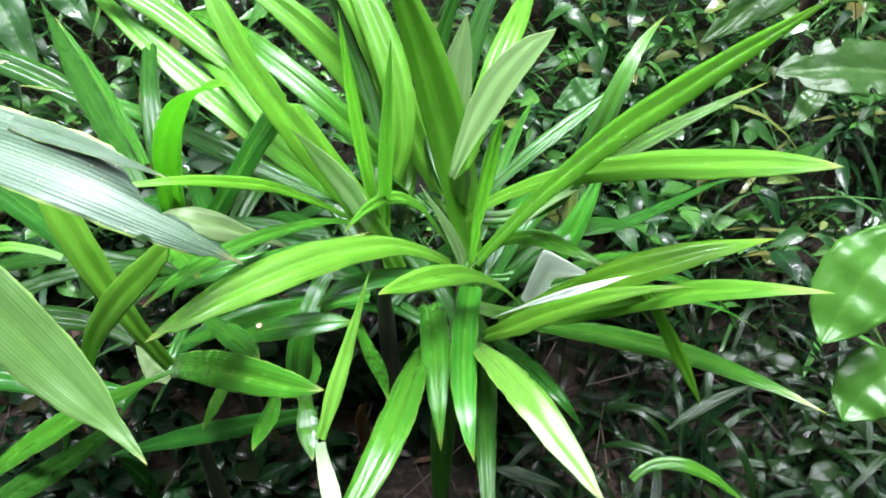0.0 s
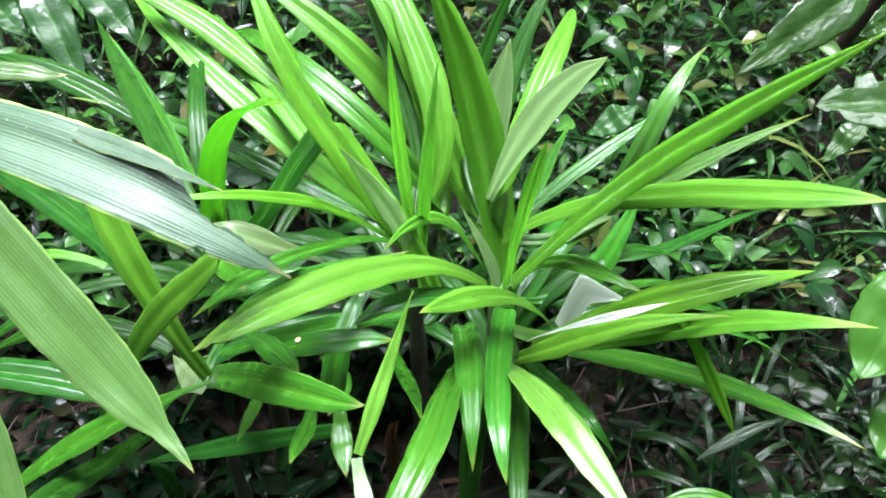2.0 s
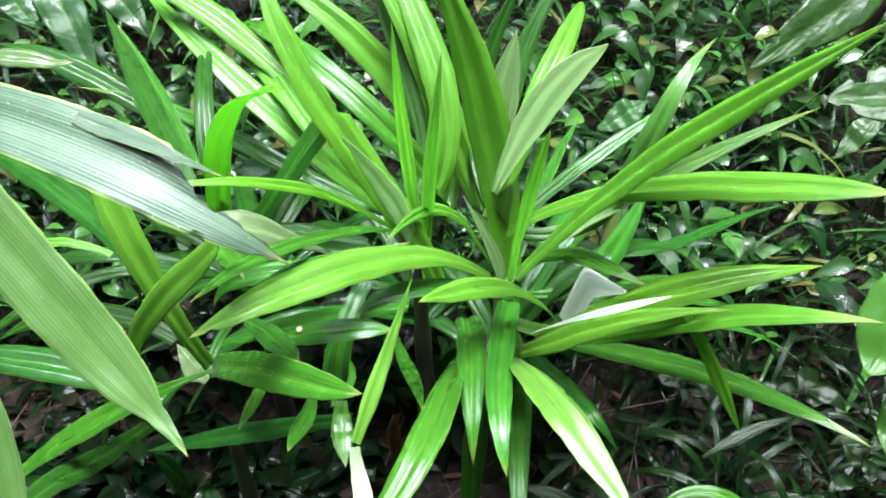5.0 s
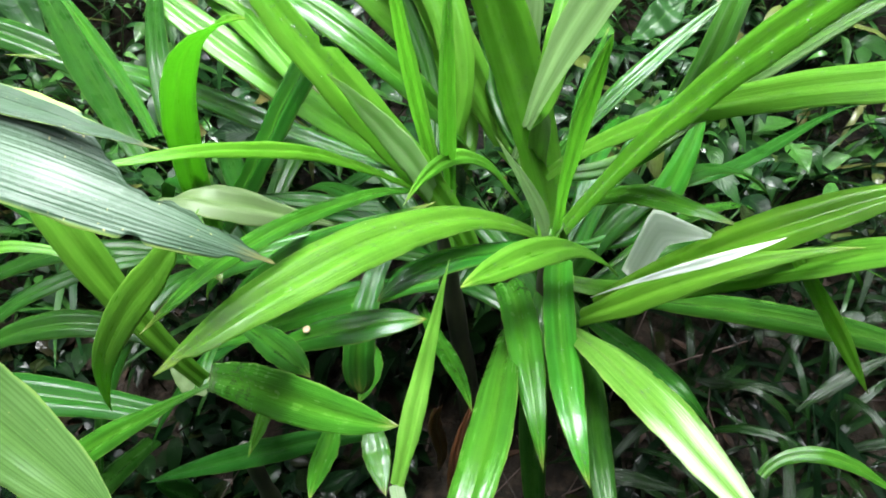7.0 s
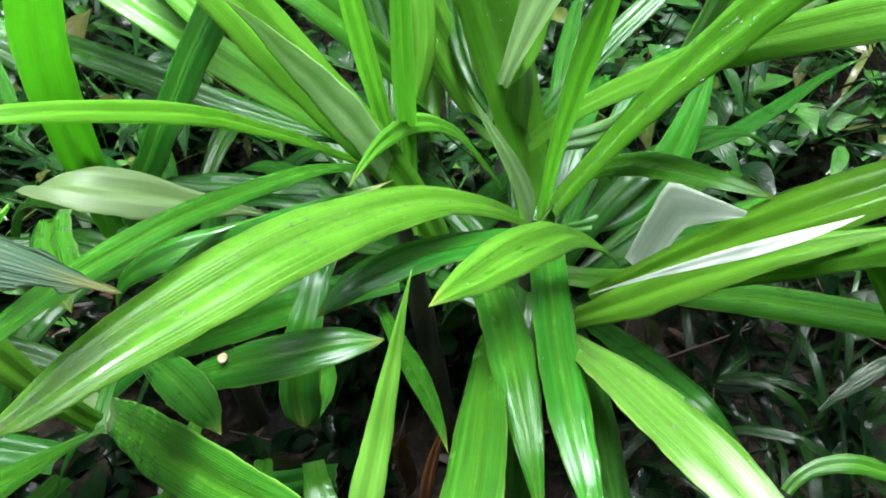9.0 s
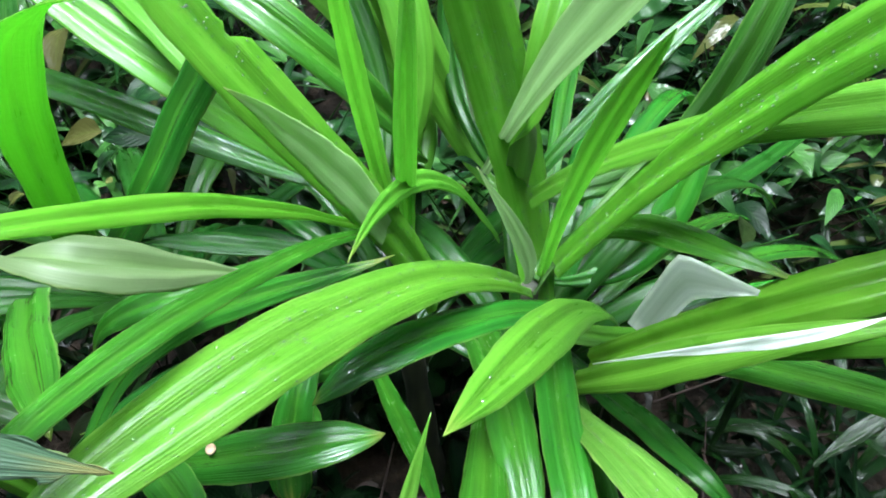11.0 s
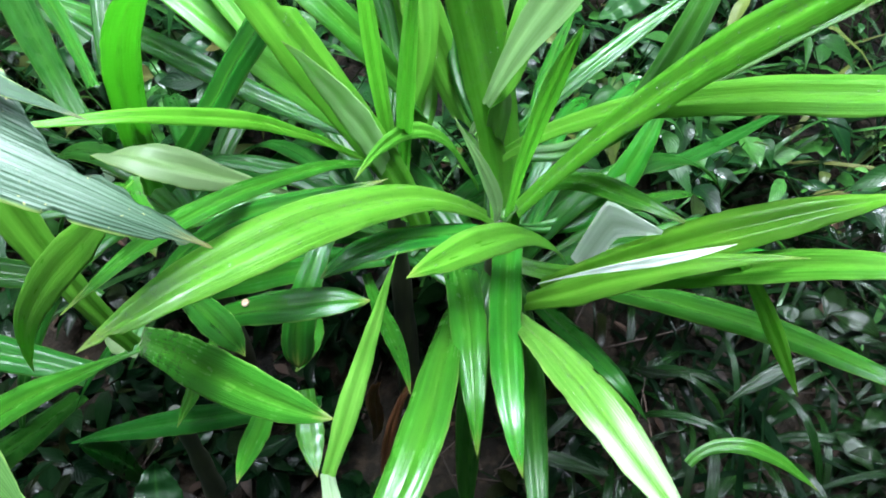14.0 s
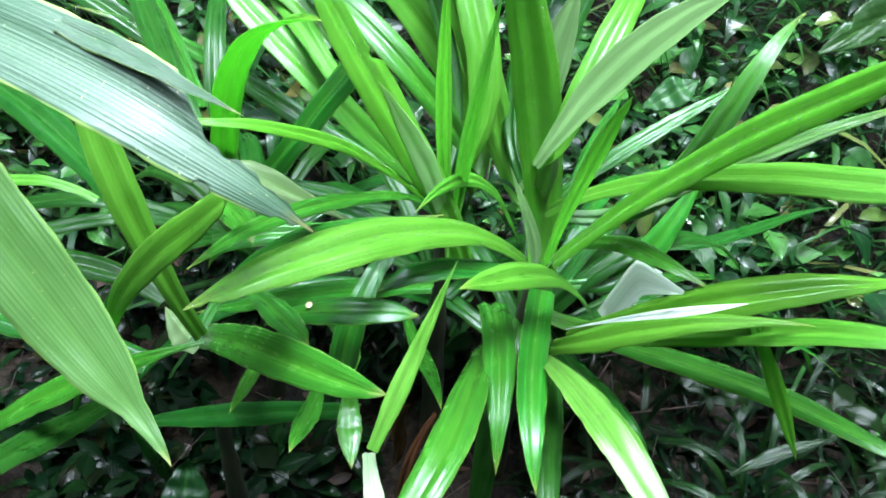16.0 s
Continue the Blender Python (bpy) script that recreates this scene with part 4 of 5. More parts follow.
part("leaf", blade(far_crown.location, ((-0.328, 0.725, 0.503), (-0.362, 0.783, 0.505), (-0.400, 0.838, 0.515), (-0.440, 0.889, 0.533), (-0.481, 0.939, 0.553), (-0.521, 0.990, 0.565)), 0.0171, (0.09, -0.18, 0.98), WET, UNDER, seed=86, rib=0.035), far_crown)
part("leaf", blade(far_crown.location, ((-0.354, 0.814, 0.314), (-0.342, 0.789, 0.453), (-0.306, 0.749, 0.560), (-0.248, 0.690, 0.630), (-0.174, 0.605, 0.655)), 0.0388, (0.54, -0.43, -0.72), FRESH, YOUNG, seed=87, start=0.8, widest=0.5, tip=2.5, keel=0.25, pleat=0.8), far_crown, "young leaf curled over at the top")
part("leaf", blade(far_crown.location, ((-0.112, 0.880, 0.341), (-0.206, 0.917, 0.329), (-0.296, 0.958, 0.359), (-0.384, 0.979, 0.414), (-0.473, 0.966, 0.470), (-0.563, 0.919, 0.503)), 0.0316, (0.19, -0.4, 0.9), DEEP, UNDER, seed=79), far_crown)
part("leaf", blade(far_crown.location, ((-0.310, 0.765, 0.372), (-0.268, 0.746, 0.432), (-0.234, 0.759, 0.476), (-0.185, 0.805, 0.545)), 0.0366, (-0.28, -0.46, 0.84), WET, UNDER, seed=80, widest=0.9, tip=40.0, keel=0.3, pleat=0.9, start=1.0), far_crown)
part("leaf", blade(far_crown.location, ((-0.406, 1.001, 0.211), (-0.328, 0.772, 0.346), (-0.321, 0.716, 0.456), (-0.365, 0.825, 0.524), (-0.415, 1.007, 0.545), (-0.435, 1.170, 0.547)), 0.0260, (0.08, -0.1, 0.99), OLD_SHADED, UNDER, seed=84), far_crown)
part("leaf", blade(far_crown.location, ((-0.422, 0.914, 0.436), (-0.473, 0.935, 0.466), (-0.529, 0.949, 0.494), (-0.588, 0.961, 0.519), (-0.648, 0.975, 0.534), (-0.709, 0.992, 0.531)), 0.0408, (0.26, -0.41, 0.88), OLD_SHADED, UNDER, seed=82), far_crown)

broad_plant = thing("broad_leaved_plant", (-0.75, 0.55, -0.12), "broad-leaved plant with pale ribbed torn blades", "plant")
part("stem", tube(broad_plant.location, ((-0.75, 0.55, -0.15), (-0.74, 0.56, 0.2), (-0.70, 0.60, 0.62)), 0.012, 0.006, STEM), broad_plant)
part("leaf", blade(broad_plant.location, ((-0.540, 0.697, 0.635), (-0.509, 0.700, 0.639), (-0.479, 0.703, 0.643), (-0.450, 0.698, 0.631), (-0.420, 0.702, 0.635)), 0.0266, (0.07, -0.34, 0.94), BROAD, BROAD_UNDER, seed=83), broad_plant)
part("leaf", blade(broad_plant.location, ((-0.421, 0.428, 0.520), (-0.393, 0.404, 0.479), (-0.376, 0.372, 0.438), (-0.367, 0.337, 0.397), (-0.360, 0.308, 0.352), (-0.352, 0.288, 0.302)), 0.0273, (0.47, -0.61, 0.64), BROAD, BROAD_UNDER, seed=32, keel=0.08, pleat=0.0), broad_plant)
part("leaf", blade(broad_plant.location, ((-0.332, 0.394, 0.688), (-0.275, 0.367, 0.618), (-0.231, 0.345, 0.567), (-0.198, 0.331, 0.538), (-0.185, 0.316, 0.530)), 0.0422, (0.20, -0.50, 0.84), BROAD, BROAD_UNDER, seed=31, start=1, widest=0.3, tip=2.6, tail=0.22, keel=0.08, pleat=0.0), broad_plant)
part("leaf", blade(broad_plant.location, ((-0.475, 0.530, 0.684), (-0.341, 0.488, 0.688), (-0.240, 0.457, 0.669), (-0.172, 0.443, 0.634), (-0.142, 0.451, 0.588)), 0.0570, (0.11, -0.53, 0.84), RIBBED, RIBBED, seed=30, start=0.9, widest=0.5, tip=2.0, along=130, keel=0.1, pleat=0.1, bites=((0.81, -1, 0.97, 0.5), (0.9, 1, 0.25, 0.05), (0.72, 1, 0.12, 0.04), (0.96, 1, 0.4, 0.05))), broad_plant, "pale ribbed blade with a torn end")
part("leaf", blade(broad_plant.location, ((-0.300, 0.493, 0.685), (-0.262, 0.483, 0.679), (-0.225, 0.467, 0.672), (-0.180, 0.454, 0.662)), 0.0170, (0.09, -0.53, 0.85), RIBBED, RIBBED, seed=48, start=0.8, widest=0.2, tip=1.3, keel=0.1, pleat=0.1), broad_plant, "torn strip of the ribbed blade")

reed = thing("tall_grass", (-0.11, 0.44, -0.13), "pale yellow-green bent grass blade beside the pandan", "grass plant")
part("leaf", blade(reed.location, ((-0.098, 0.416, 0.427), (-0.087, 0.439, 0.455), (-0.077, 0.460, 0.483), (-0.067, 0.478, 0.512), (-0.055, 0.491, 0.548)), 0.0148, (-0.13, -0.81, 0.57), SPEAR, SPEAR, seed=23, tip=1.3, widest=0.3), reed)
part("leaf", blade(reed.location, ((-0.103, 0.431, 0.403), (-0.098, 0.410, 0.402), (-0.090, 0.392, 0.400), (-0.085, 0.376, 0.395)), 0.0158, (0.01, -0.14, 0.99), BACK, BACK, seed=24, cut=0.4), reed)
part("leaf", blade(reed.location, ((-0.142, 0.540, 0.336), (-0.139, 0.521, 0.322), (-0.135, 0.503, 0.317), (-0.126, 0.474, 0.315)), 0.0227, (0.12, -0.27, 0.95), DEEP, DEEP, seed=25), reed)

shrub = thing("shrub", (0.62, 1.0, -0.1), "shrub with reddish stem and broad insect-eaten leaves", "shrub")
part("stem", tube(shrub.location, ((0.70, 1.66, 0.08), (0.72, 1.62, 0.25), (0.75, 1.56, 0.40), (0.82, 1.50, 0.64)), 0.012, 0.017, RED_BARK, knots=0.0015), shrub, "dark reddish woody stem")
part("leaf", blade(shrub.location, ((0.549, 0.736, 0.421), (0.517, 0.718, 0.397), (0.487, 0.696, 0.369), (0.463, 0.670, 0.340), (0.440, 0.645, 0.310)), 0.0963, (-0.32, -0.55, 0.77), OVATE, OVATE, seed=34, start=0.3, widest=0.45, tip=2.6, keel=0.12, pleat=0.0, wave=0.003), shrub)
part("leaf", blade(shrub.location, ((0.582, 0.654, 0.270), (0.552, 0.649, 0.263), (0.520, 0.645, 0.254), (0.497, 0.628, 0.236), (0.480, 0.608, 0.216)), 0.0856, (-0.23, -0.5, 0.84), OVATE, OVATE, seed=35, start=0.3, widest=0.45, tip=2.6, keel=0.12, pleat=0.0, wave=0.003, bites=((0.45, -1, 0.5, 0.12), (0.6, -1, 0.3, 0.05))), shrub)
part("leaf", blade(shrub.location, ((0.637, 0.929, 0.506), (0.585, 0.932, 0.515), (0.532, 0.934, 0.520), (0.480, 0.934, 0.519), (0.427, 0.935, 0.512)), 0.0880, (0.04, -0.50, 0.87), WORN_SHADED, WORN_SHADED, seed=36, start=0.9, widest=0.6, tip=2.2, keel=0.16, pleat=0.0, wave=0.0014, along=90, bites=((0.62, 1, 0.4, 0.07), (0.8, 1, 0.5, 0.1), (0.9, -1, 0.4, 0.08), (0.45, -1, 0.3, 0.05))), shrub, "broad drooping leaf with eaten edges")
part("leaf", blade(shrub.location, ((0.677, 1.364, 0.574), (0.616, 1.329, 0.534), (0.553, 1.295, 0.495), (0.487, 1.264, 0.459), (0.421, 1.232, 0.424)), 0.0905, (0.03, -0.78, 0.62), WORN_SHADED, WORN_SHADED, seed=37, start=0.1, widest=0.4, tip=1.7, keel=0.12, pleat=0.0, wave=0.003, bites=((0.8, 1, 0.5, 0.08), (0.7, -1, 0.3, 0.05))), shrub)
part("leaf", blade(shrub.location, ((0.626, 1.163, 0.394), (0.601, 1.144, 0.372), (0.575, 1.126, 0.351), (0.548, 1.108, 0.329)), 0.0413, (-0.33, -0.49, 0.81), WORN_SHADED, WORN_SHADED, seed=38, start=0.1, widest=0.4, tip=1.7, keel=0.12, pleat=0.0, wave=0.003), shrub)
part("leaf", blade(shrub.location, ((0.691, 1.266, 0.527), (0.660, 1.257, 0.517), (0.631, 1.246, 0.506), (0.602, 1.235, 0.493)), 0.0551, (0.04, -0.77, 0.63), WORN_SHADED, WORN_SHADED, seed=39, start=0.1, widest=0.4, tip=1.7, keel=0.12, pleat=0.0, wave=0.003), shrub)

ground_herb = thing("broad_leaved_herb", (-0.2, 1.3, 0.0), "wet broad-leaved herb among the undergrowth", "herb")
part("leaf", blade(ground_herb.location, ((0.267, 1.236, 0.361), (0.240, 1.222, 0.345), (0.211, 1.210, 0.331), (0.181, 1.198, 0.318)), 0.0543, (-0.15, -0.56, 0.82), HERB_LIGHT, HERB_LIGHT, seed=24, start=0.1, widest=0.4, tip=1.7, keel=0.12, pleat=0.0, wave=0.003), ground_herb)
part("leaf", blade(ground_herb.location, ((-0.944, 1.520, 0.522), (-0.897, 1.467, 0.447), (-0.848, 1.415, 0.372), (-0.799, 1.363, 0.298)), 0.0921, (0.15, -0.50, 0.85), HERB_LIGHT, HERB_LIGHT, seed=25, start=0.1, widest=0.4, tip=1.7, keel=0.12, pleat=0.0, wave=0.003), ground_herb)
part("leaf", blade(ground_herb.location, ((-0.895, 1.606, 0.465), (-0.839, 1.582, 0.426), (-0.791, 1.552, 0.382), (-0.747, 1.518, 0.334)), 0.0846, (0.12, -0.52, 0.84), HERB_LIGHT, HERB_LIGHT, seed=26, start=0.1, widest=0.4, tip=1.7, keel=0.12, pleat=0.0, wave=0.003), ground_herb)
part("leaf", blade(ground_herb.location, ((-0.370, 0.584, -0.032), (-0.375, 0.602, -0.009), (-0.378, 0.620, 0.014), (-0.378, 0.639, 0.036)), 0.0594, (0.38, -0.7, 0.6), HERB, HERB, seed=27, start=0.1, widest=0.4, tip=1.7, keel=0.12, pleat=0.0, wave=0.003), ground_herb)
part("leaf", blade(ground_herb.location, ((-1.009, 1.482, 0.476), (-0.985, 1.455, 0.439), (-0.957, 1.430, 0.406), (-0.913, 1.420, 0.384)), 0.0660, (0.15, -0.50, 0.85), HERB_LIGHT, HERB_LIGHT, seed=28, start=0.1, widest=0.4, tip=1.7, keel=0.12, pleat=0.0, wave=0.003), ground_herb)

sedge = thing("sedge", (0.3, 0.7, -0.12), "sparse sedge with narrow green blades", "grass plant")
part("leaf", blade(sedge.location, ((0.262, 0.647, 0.036), (0.295, 0.678, 0.058), (0.350, 0.670, 0.053), (0.390, 0.650, 0.030), (0.423, 0.632, 0.004)), 0.0205, (0.17, -0.31, 0.93), DEEP, UNDER, seed=35, start=0.6, tip=1.6), sedge)
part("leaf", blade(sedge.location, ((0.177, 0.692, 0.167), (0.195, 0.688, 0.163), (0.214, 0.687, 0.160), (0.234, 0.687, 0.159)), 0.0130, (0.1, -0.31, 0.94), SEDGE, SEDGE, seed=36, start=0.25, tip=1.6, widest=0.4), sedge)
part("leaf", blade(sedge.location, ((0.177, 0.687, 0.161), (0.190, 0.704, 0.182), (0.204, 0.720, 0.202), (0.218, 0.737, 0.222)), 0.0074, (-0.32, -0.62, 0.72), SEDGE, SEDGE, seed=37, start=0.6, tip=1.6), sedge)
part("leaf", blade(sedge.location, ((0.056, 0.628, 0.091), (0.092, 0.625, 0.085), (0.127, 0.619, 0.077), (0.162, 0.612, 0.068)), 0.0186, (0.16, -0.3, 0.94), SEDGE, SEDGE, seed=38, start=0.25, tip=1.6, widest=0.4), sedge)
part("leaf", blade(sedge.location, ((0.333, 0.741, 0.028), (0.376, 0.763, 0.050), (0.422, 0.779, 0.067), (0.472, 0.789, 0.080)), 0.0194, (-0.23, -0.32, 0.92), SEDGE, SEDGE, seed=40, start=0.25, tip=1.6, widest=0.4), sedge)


def old_leaves(plant, count, seed, low, high, reach, wide, turn=(0.0, 6.283), top=OLD_SHADED, rib=0.02):
    """Older leaves low in a rosette, arching outwards and down; by default shade is painted into their darker green."""
    rng = random.Random(seed)
    heart = plant.location + Vector((0, 0.03, 0.0))
    for k in range(count):
        a = turn[0] + (turn[1] - turn[0]) * (k + rng.uniform(0.1, 0.9)) / count
        z = rng.uniform(low, high)
        out = Vector((math.cos(a), math.sin(a), 0))
        r = rng.uniform(*reach)
        base = Vector((heart.x, heart.y, z)) + out * 0.015
        rise = rng.uniform(0.05, 0.45) * r
        spine = (base, base + out * r * 0.3 + Vector((0, 0, rise)), base + out * r * 0.7 + Vector((0, 0, rise * 0.9)), base + out * r + Vector((rng.uniform(-0.04, 0.04), rng.uniform(-0.04, 0.04), rise - r * rng.uniform(0.3, 0.75))))
        part("leaf", blade(plant.location, spine, rng.uniform(*wide), (out.x * 0.3, out.y * 0.3, 1), top, UNDER, seed=seed * 31 + k, along=30, across=8, turn=rng.uniform(-25, 25), rib=rib), plant)


old_leaves(crown, 8, 41, 0.14, 0.2, (0.26, 0.42), (0.03, 0.04), (0.1, 2.6))
old_leaves(crown, 7, 47, 0.10, 0.17, (0.40, 0.60), (0.02, 0.028), (0.2, 1.3), WET, 0.05)
old_leaves(rear_crown, 9, 42, 0.15, 0.23, (0.3, 0.5), (0.03, 0.042), (0.6, 3.6))
old_leaves(far_crown, 10, 44, 0.12, 0.2, (0.28, 0.48), (0.03, 0.042), (0.8, 4.2))


# ---- undergrowth ----
def clear_of_plants(x, y):
    """Keeps the undergrowth out of the crowns' stems."""
    return all((x - a) ** 2 + (y - b) ** 2 > 0.09 ** 2 for a, b in ((0.03, 0.76), (-0.09, 0.81), (-0.32, 0.62), (-0.35, 0.87)))


def build_herbs(name, material, label, seed, count, xs, ys, tall, size, lean=0.5):
    rng = random.Random(seed)
    heap = Heap()
    for _ in range(count):
        x, y = rng.uniform(*xs), rng.uniform(*ys)
        if not clear_of_plants(x, y):
            continue
        if x > 0.45 and y < 1.55 and rng.random() < 0.75:
            continue
        z = ground_height(x, y)
        h = rng.uniform(*tall)
        foot = Vector((x, y, z))
        top = foot + Vector((rng.uniform(-lean, lean) * h, rng.uniform(-lean, 0.2) * h, h))
        heap.rod(foot, top, 0.0016)
        steps = rng.randint(5, 9)
        for k in range(steps):
            s = 0.3 + 0.7 * (k + 1) / steps
            p = foot.lerp(top, s)
            a = k * 2.4 + rng.uniform(-0.5, 0.5)
            way = Vector((math.cos(a), math.sin(a), rng.uniform(-0.1, 0.45)))
            length = rng.uniform(*size) * (1.1 - 0.35 * s)
            heap.leaf(p + way * 0.012, way, (rng.uniform(-0.8, 0.8), rng.uniform(-0.9, 0.7), 1), length, length * rng.uniform(0.28, 0.62), rng.uniform(0.1, 0.9), rng.uniform(0.1, 0.5))
    tagged(new(name, heap.mesh(name, material)), label, "undergrowth", kind="stuff")


def build_turf(name, material, label, seed, count, xs, ys, long, wide):
    rng = random.Random(seed)
    heap = Heap()
    for _ in range(count):
        x, y = rng.uniform(*xs), rng.uniform(*ys)
        if not clear_of_plants(x, y):
            continue
        a, tilt = rng.uniform(0, 6.283), rng.uniform(0.3, 1.3)
        way = Vector((math.cos(a), math.sin(a), tilt))
        length = rng.uniform(*long)
        heap.leaf((x, y, ground_height(x, y) + rng.uniform(-0.01, 0.05)), way, (math.cos(a) * -0.5, math.sin(a) * -0.5, 1), length, rng.uniform(*wide), rng.uniform(0.2, 0.9), 0.3, 6, 2, 2.0)
    tagged(new(name, heap.mesh(name, material)), label, "grass", kind="stuff")


def build_litter(seed=5):
    rng = random.Random(seed)
    heap, sticks = Heap(), Heap()
    for _ in range(420):
        x, y = rng.uniform(-1.0, 1.2), rng.uniform(0.25, 1.3)
        a = rng.uniform(0, 6.283)
        heap.leaf((x, y, ground_height(x, y) + rng.uniform(0.004, 0.02)), (math.cos(a), math.sin(a), rng.uniform(-0.1, 0.3)), (rng.uniform(-0.4, 0.4), rng.uniform(-0.4, 0.4), 1), rng.uniform(0.03, 0.06), rng.uniform(0.01, 0.02), 0.1, rng.uniform(-0.3, 0.5))
    for _ in range(110):
        x, y = rng.uniform(-0.9, 1.1), rng.uniform(0.3, 1.2)
        a, l = rng.uniform(0, 6.283), rng.uniform(0.05, 0.2)
        z = ground_height(x, y) + rng.uniform(0.01, 0.05)
        sticks.rod((x, y, z), (x + l * math.cos(a), y + l * math.sin(a), z + rng.uniform(-0.03, 0.05)), rng.uniform(0.0008, 0.002), 5)
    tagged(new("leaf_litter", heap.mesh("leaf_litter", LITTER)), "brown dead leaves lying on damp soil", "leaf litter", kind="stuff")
    tagged(new("twigs", sticks.mesh("twigs", TWIG)), "thin dry twigs and stalks lying on the soil", "twigs", kind="stuff")


def build_cover(seed=23):
    """Low dark growth over the rest of the clearing, thinning out unevenly."""
    rng = random.Random(seed)
    heap = Heap()
    for _ in range(15000):
        a, d = rng.uniform(0, 6.283), 4.6 * rng.random() ** 0.5
        x, y = d * math.cos(a), 0.8 + d * math.sin(a)
        if -1.3 < x < 1.6 and 0.0 < y < 2.5:
            continue
        if noise.noise(Vector((1.7 * x, 1.7 * y, 4.0))) < -0.25:
            continue
        t = rng.uniform(0, 6.283)
        z = ground_height(max(-5, min(5, x)), max(-5, min(6, y)))
        long = rng.uniform(0.05, 0.2)
        heap.leaf((x, y, z + rng.uniform(-0.01, 0.12)), (math.cos(t), math.sin(t), rng.uniform(-0.1, 0.8)), (rng.uniform(-0.6, 0.6), rng.uniform(-0.6, 0.6), 1), long, long * rng.uniform(0.12, 0.55), rng.uniform(0.2, 0.8), 0.3, 3, 2)
    tagged(new("ground_cover", heap.mesh("ground_cover", HERB)), "low dark green plants covering the clearing", "undergrowth", kind="stuff")


build_litter()
build_cover()
build_herbs("herbs", HERB, "dense glossy dark green herbs on the bank", 11, 900, (-1.5, 2.0), (1.1, 2.7), (0.08, 0.36), (0.03, 0.10), 0.8)
build_herbs("low_herbs", TURF, "low herbs covering the soil, shade painted into their colour", 14, 420, (-1.3, 1.7), (1.0, 1.6), (0.03, 0.1), (0.025, 0.045))
build_herbs("creeping_herbs", HERB_LIGHT, "low light green herbs with small round leaves", 12, 260, (-1.5, 1.6), (1.1, 2.3), (0.05, 0.3), (0.015, 0.045))
build_herbs("shade_herbs", TURF, "low leaves under the pandans, their shade painted into the colour", 16, 260, (-1.0, 0.15), (0.25, 1.05), (0.03, 0.12), (0.04, 0.08))
build_turf("grass", TURF, "wet grass blades growing from the soil, shade painted into their colour", 13, 480, (0.06, 1.6), (0.3, 1.5), (0.14, 0.34), (0.007, 0.018))
build_turf("fine_grass", TURF, "thin grass among the herbs, shade painted into its colour", 15, 900, (0.06, 1.6), (0.4, 1.6), (0.08, 0.2), (0.003, 0.006))
build_turf("bank_grass", HERB, "long grass growing through the herbs on the bank", 17, 1500, (-1.4, 1.8), (1.1, 2.5), (0.2, 0.5), (0.005, 0.02))


# ---- single tufts and seedlings ----
def grass_tuft(place, seed, count, long, wide):
    """A tuft of wet grass, each blade a part."""
    rng = random.Random(seed)
    tuft = thing("grass_tuft", place, "wet grass tuft growing from the soil, shade painted into its green", "grass", "grass tufts")
    base = Vector(place)
    for k in range(count):
        a = 6.283 * (k + rng.uniform(0, 0.8)) / count
        out = Vector((math.cos(a), math.sin(a), 0))
        r, up = rng.uniform(*long), rng.uniform(0.35, 0.8)
        spine = (base + out * 0.006 - Vector((0, 0, 0.01)), base + out * r * 0.25 + Vector((0, 0, r * up)), base + out * r * 0.7 + Vector((0, 0, r * up * 0.9)), base + out * r + Vector((0, 0, r * (up - 0.7))))
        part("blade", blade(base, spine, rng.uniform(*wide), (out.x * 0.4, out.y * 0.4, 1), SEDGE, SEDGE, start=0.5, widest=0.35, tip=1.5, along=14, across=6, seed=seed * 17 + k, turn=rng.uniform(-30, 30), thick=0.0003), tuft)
    return tuft


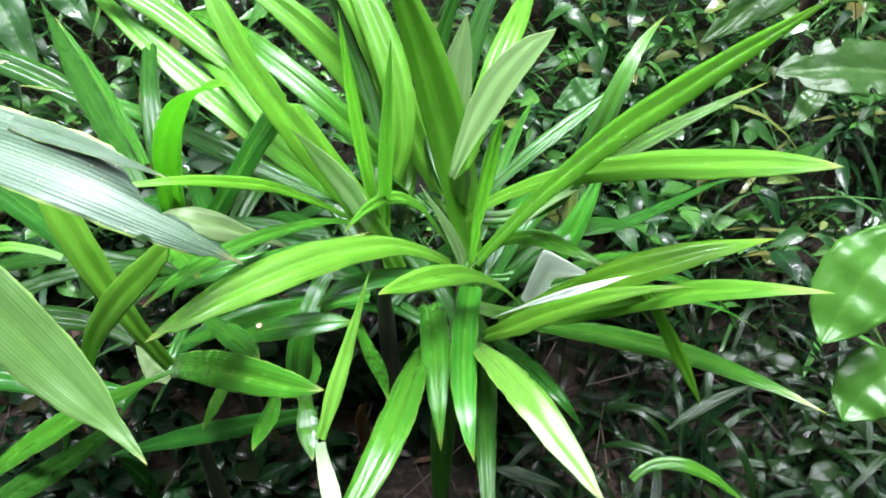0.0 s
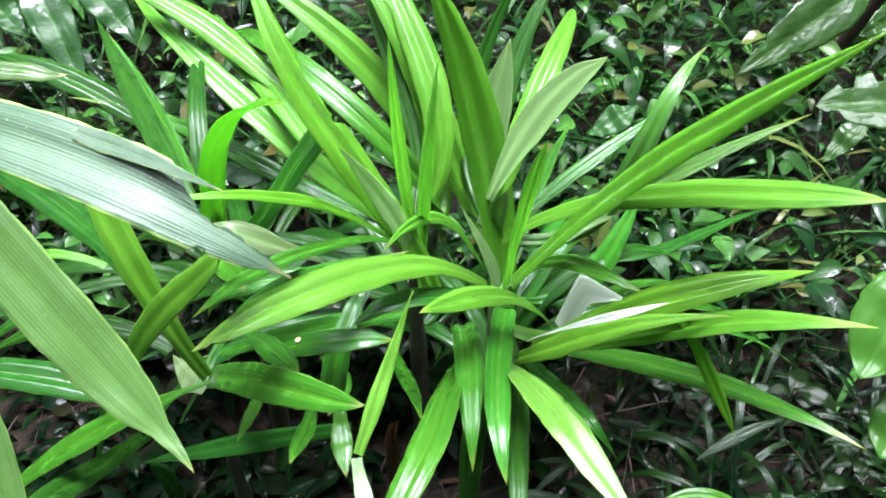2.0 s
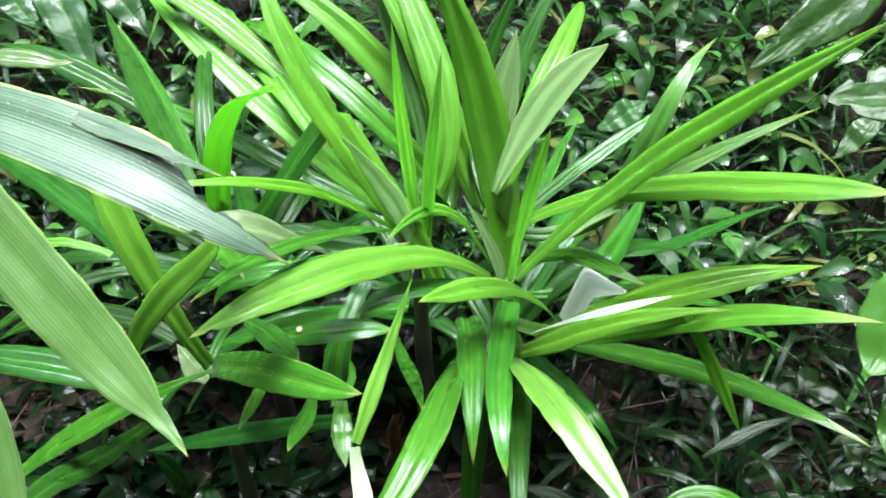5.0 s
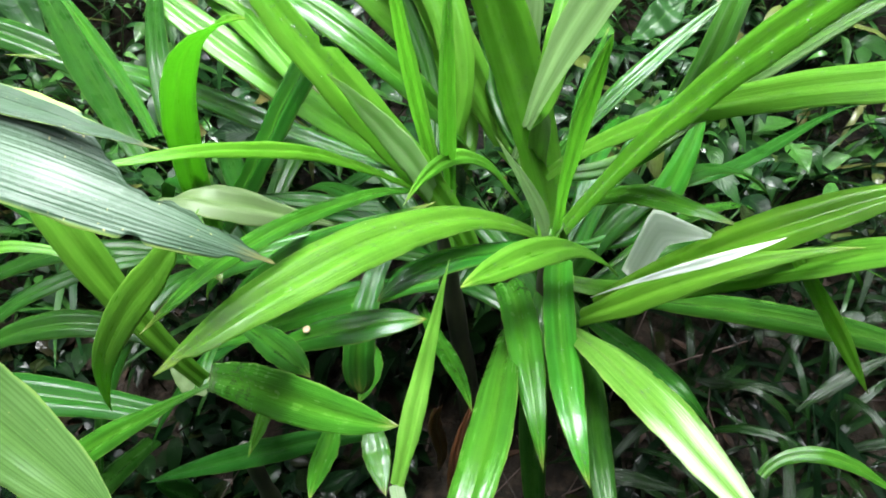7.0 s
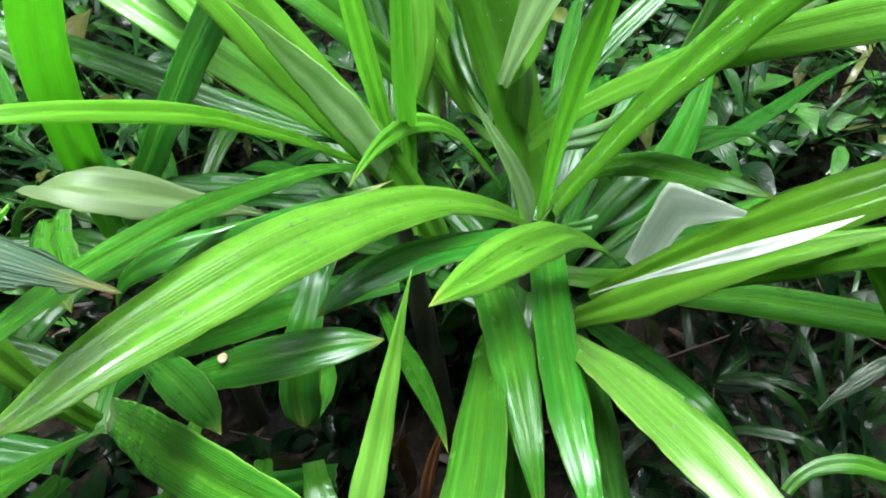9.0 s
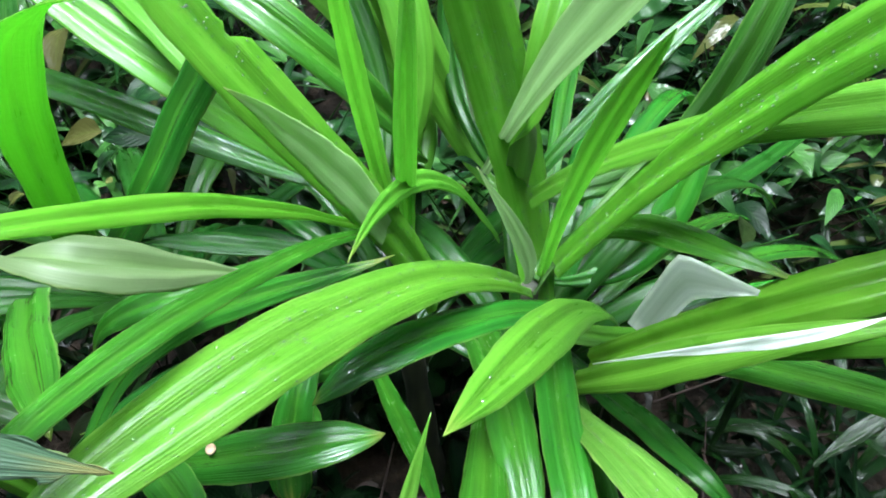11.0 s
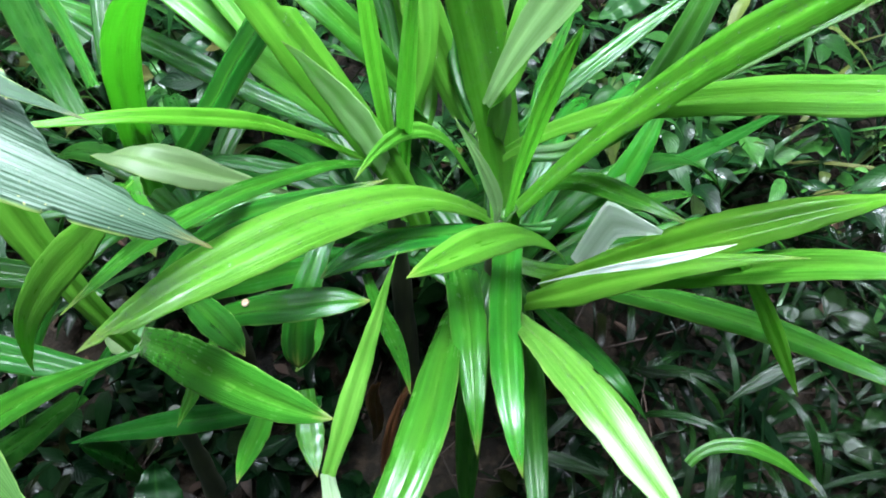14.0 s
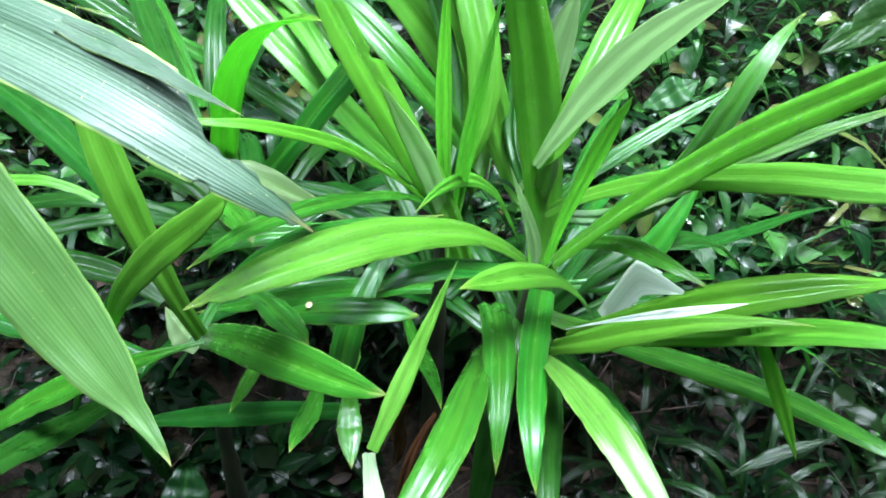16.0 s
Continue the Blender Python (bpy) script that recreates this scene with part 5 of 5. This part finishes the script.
def seedling(place, seed, tall, count):
    """A low herb: a thin stem with ovate leaves, each a part."""
    rng = random.Random(seed)
    herb = thing("seedling", place, "low seedling with wet oval leaves, shade painted into their green", "herb", "seedlings")
    base = Vector(place)
    top = base + Vector((rng.uniform(-0.03, 0.03), rng.uniform(-0.04, 0.01), tall))
    part("stem", tube(base, (base - Vector((0, 0, 0.01)), base.lerp(top, 0.5) + Vector((0.006, 0, 0)), top), 0.0022, 0.0012, STEM, sides=6, rings=6), herb)
    for k in range(count):
        s = 0.45 + 0.55 * (k + 1) / count
        p, a = base.lerp(top, s), k * 2.4 + rng.uniform(-0.4, 0.4)
        out = Vector((math.cos(a), math.sin(a), rng.uniform(0.0, 0.4)))
        long = rng.uniform(0.03, 0.06)
        spine = (p, p + out * long * 0.4 + Vector((0, 0, 0.008)), p + out * long * 0.75, p + out * long - Vector((0, 0, rng.uniform(0.004, 0.02))))
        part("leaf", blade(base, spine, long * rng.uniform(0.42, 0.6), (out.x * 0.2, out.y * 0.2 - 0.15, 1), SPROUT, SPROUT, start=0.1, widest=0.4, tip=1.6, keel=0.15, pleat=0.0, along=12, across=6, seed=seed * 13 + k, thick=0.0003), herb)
    return herb


def scatter(prototypes, count, seed, xs, ys):
    """Repeats the prototypes over a stretch of ground, turned and sized differently."""
    rng = random.Random(seed)
    for k in range(count):
        x, y = rng.uniform(*xs), rng.uniform(*ys)
        if clear_of_plants(x, y):
            size = rng.uniform(0.75, 1.25)
            copy_thing(prototypes[k % len(prototypes)], Matrix.Translation((x, y, ground_height(x, y) - 0.005)) @ Matrix.Rotation(rng.uniform(0, 6.283), 4, "Z") @ Matrix.Scale(size, 4))


tufts = [grass_tuft((x, y, ground_height(x, y)), 60 + k, 6 + k, (0.14, 0.26), (0.008, 0.016)) for k, (x, y) in enumerate(((0.28, 0.56), (0.48, 0.66), (0.72, 0.82), (-0.18, 0.36)))]
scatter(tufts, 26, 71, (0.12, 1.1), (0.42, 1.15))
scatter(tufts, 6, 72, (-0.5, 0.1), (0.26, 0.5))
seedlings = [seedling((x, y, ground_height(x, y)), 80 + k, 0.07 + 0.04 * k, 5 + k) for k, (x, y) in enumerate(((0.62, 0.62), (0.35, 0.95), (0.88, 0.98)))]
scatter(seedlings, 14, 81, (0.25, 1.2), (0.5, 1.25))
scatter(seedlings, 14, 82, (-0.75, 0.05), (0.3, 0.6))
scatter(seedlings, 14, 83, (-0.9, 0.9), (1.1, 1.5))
